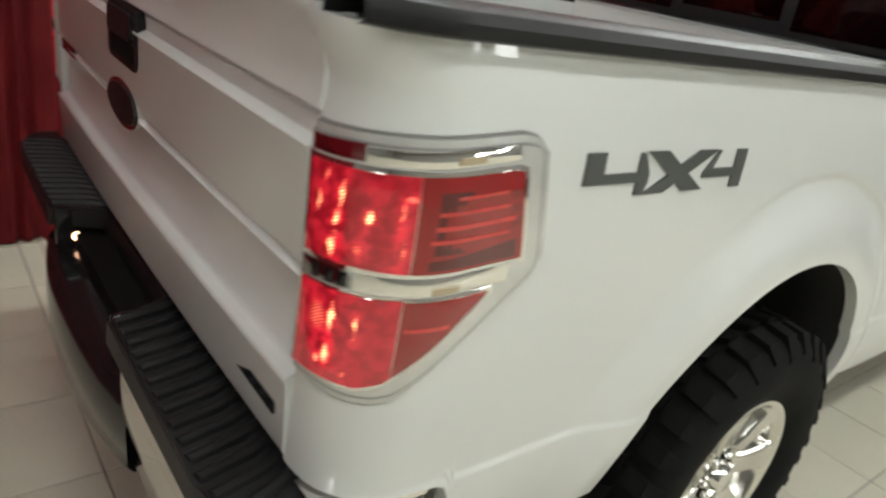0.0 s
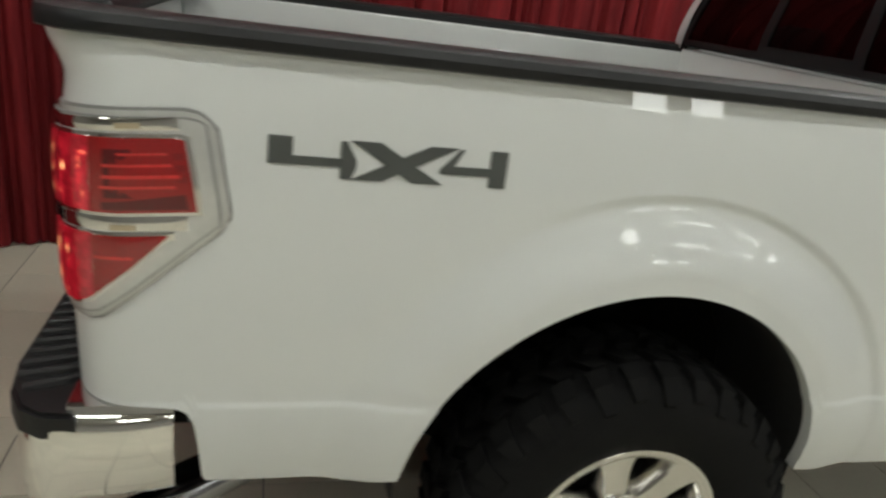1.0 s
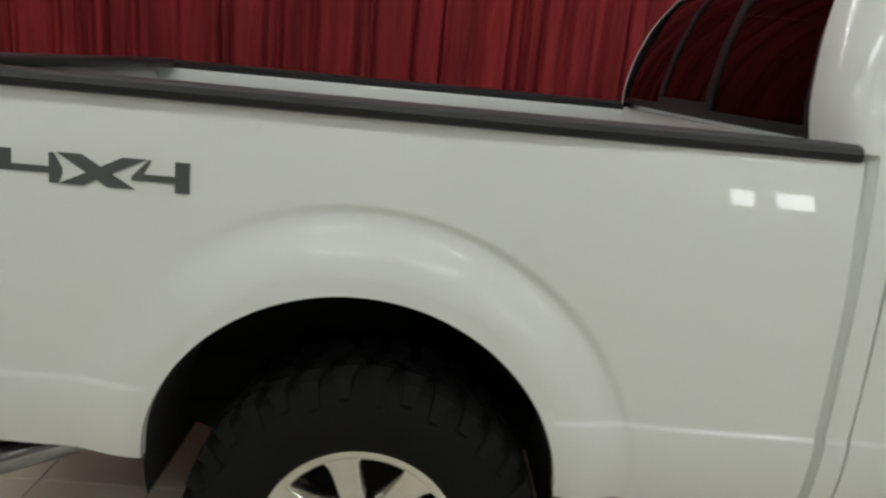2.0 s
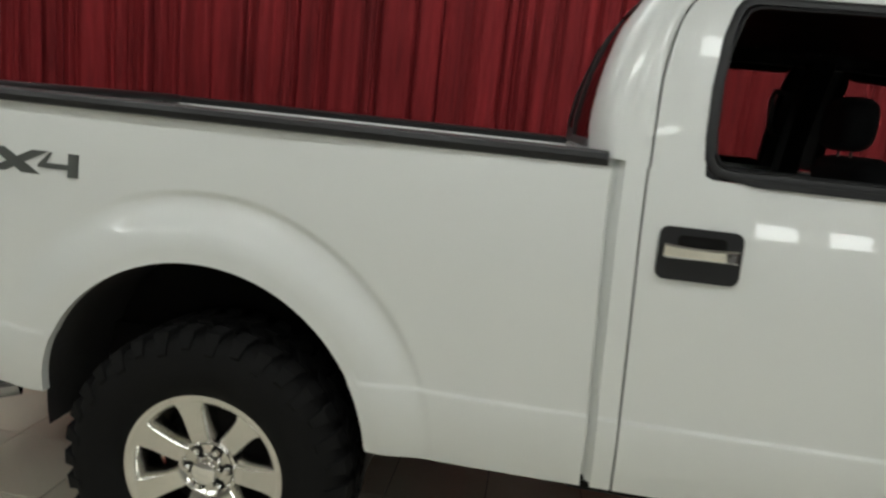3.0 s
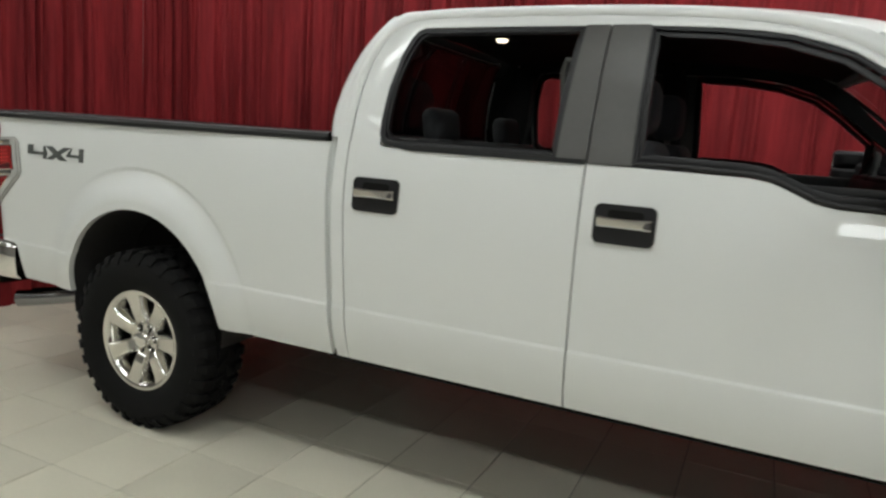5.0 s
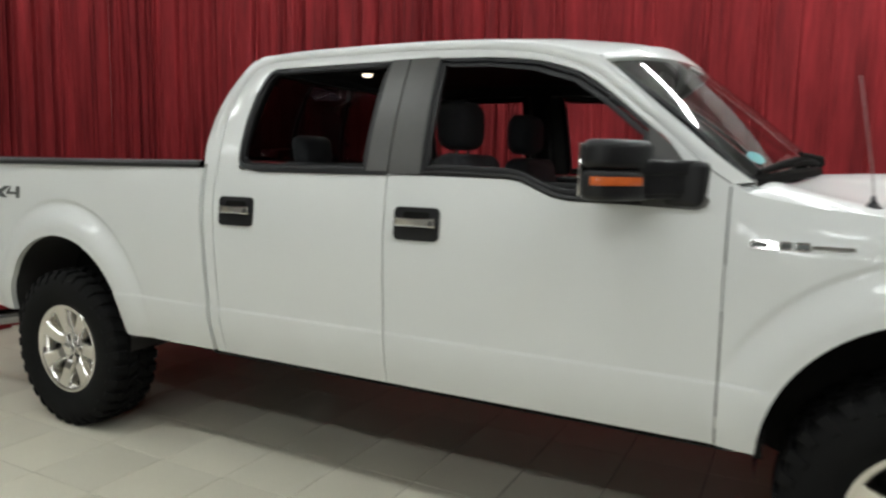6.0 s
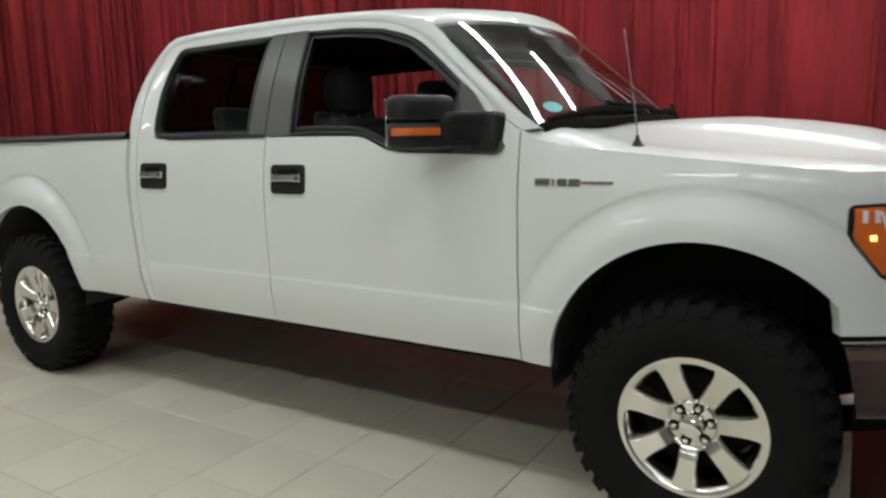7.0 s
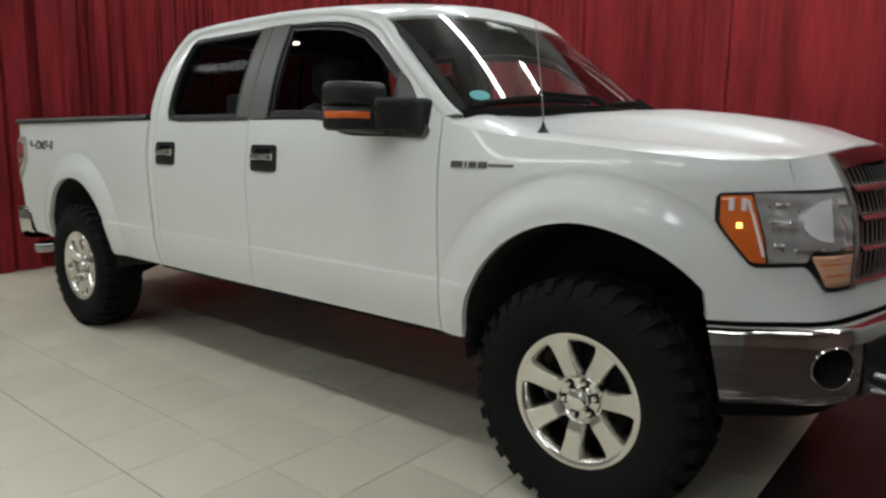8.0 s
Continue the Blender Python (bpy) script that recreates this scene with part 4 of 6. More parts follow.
    patch("lens_shade", 0.912, 1.040, 1.186, lambda q: 1.198 + 0.10 * (1.04 - q), 8, 2, cant, RED_DARK, t, "lower shade band painted dark red in the lens", off=0.0184, skirt=0.004)
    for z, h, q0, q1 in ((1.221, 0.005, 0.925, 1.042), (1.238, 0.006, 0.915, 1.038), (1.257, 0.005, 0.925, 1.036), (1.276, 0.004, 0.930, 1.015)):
        patch("lens_rib", q0, q1, z, z + h, 8, 2, cant, RED_BRIGHT, t, "bright red bar painted on the lens", off=0.0192, skirt=0.005)
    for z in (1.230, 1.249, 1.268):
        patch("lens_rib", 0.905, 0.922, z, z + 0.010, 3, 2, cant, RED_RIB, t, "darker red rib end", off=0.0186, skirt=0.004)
    patch("lens_rib", 1.0, 1.056, 1.098, 1.104, 6, 2, to, RED_BRIGHT, t, "bright red bar painted on the lens", off=0.0180, skirt=0.004)


for s in (-1, 1):
    tail_light(s)


# ---- lettering on the bed sides ----
def decal(s):
    d = empty("bed_decal", "dark grey 4X4 lettering on the bed side", parent=truck)
    x0, x1, z0, z1 = -0.792, -0.376, 1.248, 1.314
    shapes = (("figure", [[(0, .30), (.30, .30), (.30, .52), (.095, .52), (.095, 1), (0, 1)], [(.287, 0), (.332, 0), (.352, .30), (.352, .50), (.310, .97), (.287, .97)]]),
              ("letter", [[(.325, 1), (.45, 1), (.72, 0), (.585, 0)], [(.66, 1), (.78, 1), (.46, 0), (.335, 0)]]),
              ("figure", [[(.705, .30), (.93, .30), (.93, .52), (.765, .52), (.805, .98), (.79, .98), (.705, .42)], [(.925, 0), (1, 0), (1, 1), (.925, 1)]]))
    for name, polys in shapes:
        v, f = [], []
        for poly in polys:
            pts = dense([(x0 + (x1 - x0) * (a if s < 0 else 1 - a), z0 + (z1 - z0) * b) for a, b in poly], 0.02)
            pv, pf = extrude_poly(pts, lambda p, o: quarter(-p[0], p[1], s, o), 0.0035)
            f += [tuple(len(v) + k for k in q) for q in pf]
            v += pv
        part(name, mesh_of(name, v, f, angle=20, fix=True), DECAL, d)


for s in (-1, 1):
    decal(s)


# ---- door handles ----
def door_handle(s, x0, z0):
    h = empty("door_handle", "black door handle surround with a chrome pull", parent=truck)
    w, ht = 0.200, 0.130
    to = on_side(s)
    plate("surround", rounded(x0, x0 + w, z0, z0 + ht, 0.022), to, 0.009, BLACK, h, "black rounded handle surround")
    plate("recess", rounded(x0 + 0.045, x0 + w - 0.04, z0 + 0.078, z0 + 0.112, 0.012), to, 0.0115, VOID, h)
    rows = []
    for i in range(17):
        u = i / 16
        x = x0 + 0.012 + (w - 0.024) * u
        bow = 0.022 + 0.014 * math.sin(math.pi * u) ** 0.6
        zc = z0 + 0.072
        hh = 0.0175 - 0.003 * math.sin(math.pi * u)
        c = half_width(x, zc)
        rows.append([(x, s * (c + o), zc + dz) for dz, o in ((-hh, 0.008), (-hh, bow - 0.005), (-hh * 0.7, bow), (hh * 0.7, bow + 0.001), (hh, bow - 0.004), (hh, 0.008))])
    v, f = sheet(rows)
    f += [(0, 1, 2, 3, 4, 5), tuple(range(len(v) - 6, len(v)))]
    part("pull", mesh_of("pull", v, f, angle=30, fix=True), CHROME, h, "chrome handle pull")
    plate("lock_cap", rounded(x0 + w - 0.036, x0 + w - 0.018, z0 + 0.062, z0 + 0.082, 0.004), lambda p, o: skin(p[0], p[1], s, 0.026 + o), 0.0045, CHROME_DARK, h, "smoked lock cap")


for s in (-1, 1):
    door_handle(s, 1.202, 1.187)
    door_handle(s, 2.143, 1.180)


# ---- side windows, their trim and the black pillars ----
WIN2 = [(1.300, 1.458), (1.286, 1.485), (1.282, 1.54), (1.286, 1.66), (1.304, 1.79), (1.328, 1.862), (1.345, 1.888), (1.375, 1.902), (1.75, 1.906), (2.010, 1.907), (2.0, 1.80), (1.993, 1.65), (1.990, 1.440), (1.6, 1.440), (1.36, 1.440), (1.322, 1.445)]
WIN1 = [(2.238, 1.438), (2.232, 1.65), (2.228, 1.80), (2.228, 1.906), (2.45, 1.897), (2.66, 1.872), (2.83, 1.818), (2.955, 1.735), (3.085, 1.630), (3.11, 1.609), (3.11, 1.354), (2.84, 1.360), (2.78, 1.370), (2.66, 1.421), (2.60, 1.431), (2.4, 1.437)]


def ring(name, outline, s, width, depth, mat, parent, label="", lift=0.004):
    """A raised trim band that follows a closed outline on the side."""
    pts = dense(outline, 0.04)
    n = len(pts)
    c = Vector((sum(p[0] for p in pts) / n, sum(p[1] for p in pts) / n))
    inner = []
    for i in range(n):
        a, b = Vector(pts[i - 1]), Vector(pts[(i + 1) % n])
        d = (b - a).normalized()
        nn = Vector((-d.y, d.x))
        if nn.dot(c - Vector(pts[i])) < 0:
            nn = -nn
        inner.append(Vector(pts[i]) + nn * width)
    v, f = [], []
    for (x, z), q in zip(pts, inner):
        m = (Vector((x, z)) + q) / 2
        v += [skin(x, z, s, lift - depth), skin(x, z, s, lift), skin(m.x, m.y, s, lift + 0.004), skin(q.x, q.y, s, lift), skin(q.x, q.y, s, lift - depth)]
    f = grid_faces(n, 5, close_i=True)
    return part(name, mesh_of(name, v, f, angle=50, fix=True), mat, parent, label)


def pane(name, outline, s, mat, parent, label="", inset=-0.012):
    """A bowed side pane filled over its outline."""
    bm = bmesh.new()
    vs = [bm.verts.new(skin(x, z, s, inset)) for x, z in dense(outline, 0.05)]
    bm.faces.new(vs)
    bmesh.ops.triangulate(bm, faces=bm.faces[:])
    bmesh.ops.subdivide_edges(bm, edges=bm.edges[:], cuts=5, use_grid_fill=True)
    for q in bm.verts:
        q.co = skin(q.co.x, q.co.z, s, inset)
    ob = part(name, bm, mat, parent, label)
    ob.visible_shadow = False
    return ob


for s in (-1, 1):
    w = empty("rear_window", "dark privacy-glass rear door window", parent=truck)
    ring("window_trim", WIN2, s, 0.022, 0.02, BLACK, w, "black rubber window trim")
    ring("inner_frame", [(x + (0.018 if x < 1.6 else -0.012), z + (0.018 if z < 1.7 else -0.018)) for x, z in WIN2], s, 0.012, 0.02, BLACK, w, lift=-0.006)
    pane("pane", WIN2, s, TINT, w)
    w = empty("front_window", "front door window with black trim, lowered", parent=truck)
    ring("window_trim", WIN1, s, 0.016, 0.02, BLACK, w, "black rubber window trim")
    ring("inner_frame", [(x + (0.012 if x < 2.6 else -0.014), z + (0.016 if z < 1.6 else -0.016)) for x, z in WIN1], s, 0.022, 0.02, BLACK, w, lift=-0.006)
    to = on_side(s)
    patch("rear_pillar_trim", 1.988, 2.0905, 1.438, 1.910, 6, 14, lambda p, o: skin(p[0] + 0.018 * max(0, (p[1] - 1.45) / 0.46) ** 1.3 * (2.0905 - p[0]) / 0.1025, p[1], s, o), SATIN, truck, "satin grey door pillar trim", off=0.007, skirt=0.03)
    patch("front_pillar_trim", 2.0965, 2.240, 1.436, 1.910, 6, 14, lambda p, o: skin(p[0] - 0.012 * max(0, (p[1] - 1.45) / 0.46) * (p[0] - 2.0965) / 0.1435, p[1], s, o), SATIN, truck, "satin grey door pillar trim", off=0.007, skirt=0.03)
    # sail panel behind the mirror
    plate("mirror_sail", [(3.095, 1.352), (3.27, 1.345), (3.296, 1.355), (3.308, 1.375), (3.25, 1.462), (3.18, 1.550), (3.095, 1.622)], on_side(s), 0.012, SATIN, truck, "grey triangular mirror mount")
    # belt strip
    rows = []
    for i in range(50):
        x = 1.315 + 0.775 * i / 49
        k = smoothstep(1.31, 1.43, x)
        low = 1.446 - 0.016 * k
        rows.append([skin(x, low, s, -0.002), skin(x, low + 0.001, s, 0.004 + 0.004 * k), skin(x, 1.447, s, 0.005 + 0.004 * k), skin(x, 1.449, s, -0.01)])
    v, f = sheet(rows)
    part("belt_strip", mesh_of("belt_strip", v, f), BLACK, truck)


# ---- side mirrors ----
def pod(plan, z0, z1, r, n=5):
    """A closed lump over a plan outline, rounded towards its top and bottom."""
    pts = [Vector((x, y, 0)) for x, y in plan]
    c = sum(pts, Vector()) / len(pts)
    pts = smooth_curve(pts, 40, closed=True)
    levels = [(z0 + r * (1 - math.cos(math.pi / 2 * k / n)), r * (1 - math.sin(math.pi / 2 * k / n))) for k in range(n + 1)]
    levels += [(z1 - r * (1 - math.cos(math.pi / 2 * k / n)), r * (1 - math.sin(math.pi / 2 * k / n))) for k in range(n, -1, -1)]
    out = []
    for z, inset in levels:
        row = []
        for p in pts:
            d = (c - p)
            row.append(p + d.normalized() * min(inset, d.length * 0.8) + Vector((0, 0, z)))
        out.append(row)
    v = [p for r_ in out for p in r_]
    f = grid_faces(len(out), 40, close_j=True)
    f += [tuple(range(40)), tuple(range(len(v) - 40, len(v)))]
    return v, f


def mirror(s):
    m = empty("side_mirror", "large black towing mirror with an amber side marker", parent=truck)

    def lump(name, plan, z0, z1, r, mat, label=""):
        v, f = pod([(x, s * y) for x, y in plan], z0, z1, r)
        return part(name, mesh_of(name, v, f, angle=50, fix=True), mat, m, label)

    head = [(2.955, 1.03), (2.950, 1.12), (2.955, 1.205), (2.985, 1.232), (3.035, 1.222), (3.085, 1.175), (3.125, 1.11), (3.140, 1.05), (3.11, 1.02), (3.03, 1.015)]
    lump("upper_shell", head, 1.468, 1.562, 0.028, BLACK, "black moulded mirror shell")
    lump("lower_shell", [(x - 0.004, y - 0.003) for x, y in head], 1.372, 1.470, 0.024, BLACK)
    bm = bmesh.new()
    box(bm, (0.006, 0.17, 0.165), (2.947, s * 1.12, 1.467), bevel=0.002)
    part("mirror_glass", bm, CHROME, m, "mirror glass")
    arm = [(3.06, 1.02), (3.07, 1.09), (3.13, 1.10), (3.21, 1.02), (3.27, 0.97), (3.27, 0.92), (3.16, 0.92)]
    lump("upper_arm", arm, 1.452, 1.503, 0.016, BLACK)
    lump("lower_arm", [(x - 0.006, y - 0.01) for x, y in arm], 1.378, 1.425, 0.014, BLACK)
    lump("arm_core", [(x - 0.004, y - 0.006) for x, y in arm], 1.392, 1.492, 0.01, BLACK)
    lump("mount", [(3.155, 0.93), (3.17, 0.985), (3.23, 0.995), (3.285, 0.985), (3.297, 0.93), (3.22, 0.915)], 1.352, 1.500, 0.022, BLACK)
    outer = smooth_curve([(x, s * y, 0) for x, y in head], 80, closed=True)
    strip = [p for p in outer if p.x > 2.985 and s * p.y > 1.115]
    strip.sort(key=lambda p: p.x)
    rows = []
    for p in strip:
        n = Vector((0.7, s * 0.7, 0))
        rows.append([p + n * o + Vector((0, 0, z)) for z, o in ((1.418, -0.01), (1.420, 0.001), (1.433, 0.004), (1.446, 0.001), (1.448, -0.01))])
    v, f = sheet(rows)
    part("marker_lens", mesh_of("marker_lens", v, f, fix=True), MARKER, m, "amber side marker lens")


for s in (-1, 1):
    mirror(s)


# ---- front corner: white fascia, head lights ----
PLAN = [(4.385, 0.880), (4.45, 0.846), (4.55, 0.788), (4.64, 0.722), (4.69, 0.645), (4.722, 0.540), (4.757, 0.405), (4.786, 0.26), (4.80, 0.13), (4.805, 0.0)]
PLAN_C = smooth_curve([(a, b, 0) for a, b in PLAN], 160)
PLAN_D = np.cumsum([0] + [(b - a).length for a, b in zip(PLAN_C, PLAN_C[1:])])


def nose(p, off, s):
    """A place on the nose by the way d round from the fender's front edge and height z."""
    d, z = p
    k = min(len(PLAN_C) - 2, max(0, int(np.searchsorted(PLAN_D, d)) - 1))
    t = (d - PLAN_D[k]) / (PLAN_D[k + 1] - PLAN_D[k])
    q = PLAN_C[k].lerp(PLAN_C[k + 1], t)
    tg = (PLAN_C[k + 1] - PLAN_C[k]).normalized()
    nrm = Vector((-tg.y, tg.x, 0)) if Vector((-tg.y, tg.x, 0)).x > 0 else Vector((tg.y, -tg.x, 0))
    if nrm.x < 0:
        nrm = -nrm
    lean = 1.05 * max(0.0, z - 1.0) ** 2 * smoothstep(0.0, 0.45, d) - 0.012 * smoothstep(0.90, 0.80, z)
    edge = half_width(q.x, min(z, 1.3)) + 0.68 * (q.x - 4.08) ** 1.6 - 0.982
    y = q.y + edge * smoothstep(4.72, 4.42, q.x)
    return Vector((q.x - lean + nrm.x * off, s * (y + nrm.y * off), z))


DG = 0.492
DC = 0.256


def on_nose(s):
    return lambda p, off: nose(p, off, s)


def crest(d):
    """Height of the upper edge round the nose: fender shoulder, then the hood's front lip."""
    return interp(d, (0.0, 0.13, DC, 0.38, DG, 0.75, PLAN_D[-1]), (1.285, 1.285, 1.291, 1.301, 1.310, 1.335, 1.345))


def front_corner(s):
    """White nose panels: the fender's end, the hood's lip over the lamp, the apron under the lamp and grille."""
    to = on_nose(s)
    patch("front_corner_panel", 0.0, DG, 0.792, lambda d: crest(d) if d < DC else interp(d, (DC, DC + 0.004, DG), (1.289, 1.19, 1.19)), 60, 24, to, PAINT, truck, "white front corner under and beside the head light", off=0.0, skirt=0.05)
    patch("hood_lip", DC + 0.005, DG, 1.185, crest, 14, 10, to, PAINT, truck, "white hood front lip over the head light", off=0.0, skirt=0.05)
    patch("front_apron", DG + 0.001, PLAN_D[-1], 0.792, 0.884, 24, 8, to, PAINT, truck, "white apron under the grille", off=0.0, skirt=0.05)
    # shoulder from the fender's end to the hood
    rows = []
    for i in range(12):
        d = (DC - 0.002) * i / 11
        p = nose((d, crest(d)), 0, s)
        q = Vector((p.x, s * (hood_edge(p.x) + 0.006), hood_z(p.x, 1.0) + 0.003))
        if i == 11:
            q = p + Vector((-0.004, -s * 0.004, 0.002))
        rows.append([Vector((p.x + (q.x - p.x) * t / 6, p.y + (q.y - p.y) * t / 6, p.z + (q.z - p.z) * (1 - (1 - t / 6) ** 2))) for t in range(7)])
    v, f = sheet(rows, flip=s > 0)
    part("fender_shoulder", mesh_of("fender_shoulder", v, f), PAINT, truck)


def hood():
    """The hood between cowl, shoulders and the lip over lamps and grille."""
    ys = [p.y for p in PLAN_C]
    rows = []
    for i in range(64):
        u = 1 - (1 - i / 63) ** 1.3
        row = []
        for j in range(121):
            t = -1 + 2 * j / 120
            d = float(np.interp(-0.772 * abs(t), [-y for y in ys], PLAN_D))
            front = nose((d, crest(d)), 0.0, -1 if t < 0 else 1)
            x0 = 3.45 + 0.16 * (1 - abs(t) ** 2.2)
            x = x0 + (front.x - x0) * u
            k = smoothstep(0.80, 1.0, u)
            drop = max(0.0, (u - 0.70) / 0.30) ** 2.4
            swell = 0.012 * smoothstep(0.74, 0.94, u) * (1 - max(0.0, (u - 0.94) / 0.06) ** 2)
            row.append((x, hood_edge(x) * t * (1 - k) + front.y * k, hood_z(x, t) * (1 - drop) + front.z * drop + swell))
        rows.append(row)
    v, f = sheet(rows, (0, 0, -0.035))
    part("hood", mesh_of("hood", v, f), PAINT, truck, "white hood with raised centre")


hood()


def head_light(s):
    h = empty("head_light", "clear head light with amber corner and turn signal", parent=truck)
    to = on_nose(s)
    patch("housing", 0.009, DG - 0.002, lambda u: interp(u, (0.009, 0.030, 0.118, 0.138, 0.272, 0.290, 0.346, 0.36, DG), (1.101, 1.068, 0.966, 0.958, 0.966, 0.955, 0.892, 0.884, 0.882)), lambda u: interp(u, (0.009, 0.014, 0.027, 0.26, DG), (1.172, 1.184, 1.188, 1.197, 1.203)), 60, 12, to, BLACK, h, "black head light housing", off=0.005)
    zt = lambda u: interp(u, (0.02, 0.26, DG), (1.178, 1.187, 1.192))
    low = lambda u: interp(u, (0.02, 0.032, 0.115, 0.13, 0.272, 0.30), (1.105, 1.078, 0.980, 0.974, 0.980, 1.012))
    split = lambda z: interp(z, (0.97, 1.05, 1.19), (0.164, 0.150, 0.112))

    def relief(d, z):
        """Depth of the stepped mirror behind the cover."""
        k = (z - 0.97) / 0.22
        step = 0.0028 * math.sin(22 * k + 14 * (d - 0.2)) + 0.0026 * math.sin(74 * (d - 0.16) + 5 * k)
        return 0.010 + step

    rows = []
    for i in range(41):
        row = []
        for j in range(31):
            z = low(0.15 + (DG - 0.16) * i / 40) + (zt(0.3) - low(0.15 + (DG - 0.16) * i / 40)) * j / 30
            d = split(z) + 0.006 + (DG - 0.026 - split(z)) * i / 40
            row.append(nose((d, z), relief(d, z), s))
        rows.append(row)
    v, f = sheet(rows)
    part("reflector", mesh_of("reflector", v, f, angle=60), REFLECTOR, h, "silver stepped reflector")
    rows = []
    for i in range(13):
        row = []
        for j in range(13):
            k = j / 12
            d0 = 0.022 + (split(0.98 + 0.2 * k) - 0.022) * i / 12
            z = low(d0) + (zt(d0) - low(d0)) * k
            row.append(nose((d0, z), 0.010 + 0.006 * (4 * k * (1 - k)) ** 0.5, s))
        rows.append(row)
    v, f = sheet(rows)
    part("amber_lens", mesh_of("amber_lens", v, f), AMBER, h, "amber corner lens")
    # half bowl of the main beam, cut straight on its inner side
    rows = []
    for i in range(11):
        r = i / 10
        row = []
        for k in range(25):
            a = math.radians(90 + 180 * k / 24)
            row.append(nose((0.360 + 0.098 * r * math.cos(a) + 0.006 * r * math.sin(a), 1.106 + 0.064 * r * math.sin(a)), 0.0175 + 0.004 * r * r, s))
        rows.append(row)
    v, f = sheet(rows)
    part("beam_bowl", mesh_of("beam_bowl", v, f), BOWL, h, "pale half-round beam bowl")
    for d0, d1, z, t in ((0.185, 0.225, 1.155, 0.008), (0.17, 0.235, 1.10, 0.010), (0.175, 0.25, 1.082, 0.006), (0.24, 0.33, 1.018, 0.008), (0.39, 0.46, 1.015, 0.016), (0.18, 0.21, 1.03, 0.012), (0.40, 0.47, 1.15, 0.008)):
        patch("reflector_facet", d0, d1, z - t / 2, z + t / 2, 6, 3, to, CHROME, h, off=0.016, bulge=0.006, skirt=0.012)
    patch("corner_bulb", 0.071, 0.087, 1.082, 1.098, 4, 4, to, AMBER_LIT, h, "lit amber bulb", off=0.018, bulge=0.003)
    # whitish highlights of the amber lens, painted as pale raised strips
    for d0 in (0.045, 0.082):
        patch("lens_glint", d0, d0 + 0.016, 1.135, 1.172, 3, 4, to, BOWL, h, "pale glint painted on the amber lens", off=0.0165, bulge=0.002, skirt=0.008)
    for d0, z0, z1 in ((0.104, 1.128, 1.168), (0.118, 1.085, 1.128), (0.130, 1.040, 1.085), (0.143, 0.995, 1.040)):
        patch("lens_glint", d0, d0 + 0.009, z0, z1, 3, 4, lambda p, o, k=z0: to((p[0] + 0.28 * (k + 0.02 - p[1]), p[1]), o), BOWL, h, "pale glint painted on the amber lens", off=0.0165, bulge=0.002, skirt=0.008)
    tl = lambda u: interp(u, (0.300, 0.352, 0.37, 1), (0.985, 0.902, 0.897, 0.895))
    patch("turn_signal", 0.300, DG - 0.016, tl, 0.998, 10, 8, to, AMBER_PALE, h, "pale amber ribbed turn signal lens", off=0.010, bulge=0.008)
    for k in range(5):
        z = 0.915 + 0.018 * k
        patch("turn_signal_rib", 0.352 - 0.010 * k, DG - 0.045, z, z + 0.005, 6, 2, to, AMBER if k % 2 else AMBER_PALE, h, off=0.019, skirt=0.01)
    cover = patch("cover", 0.016, DG - 0.010, lambda u: interp(u, (0.016, 0.03, 0.118, 0.138, 0.272, 0.346, 1), (1.10, 1.068, 0.968, 0.962, 0.969, 0.888, 0.886)), lambda u: interp(u, (0.016, 0.26, DG), (1.182, 1.193, 1.198)), 30, 12, to, LENS, h, "clear plastic cover", off=0.026, bulge=0.006, skirt=0.020)
    cover.visible_shadow = False


for s in (-1, 1):
    front_corner(s)
    head_light(s)


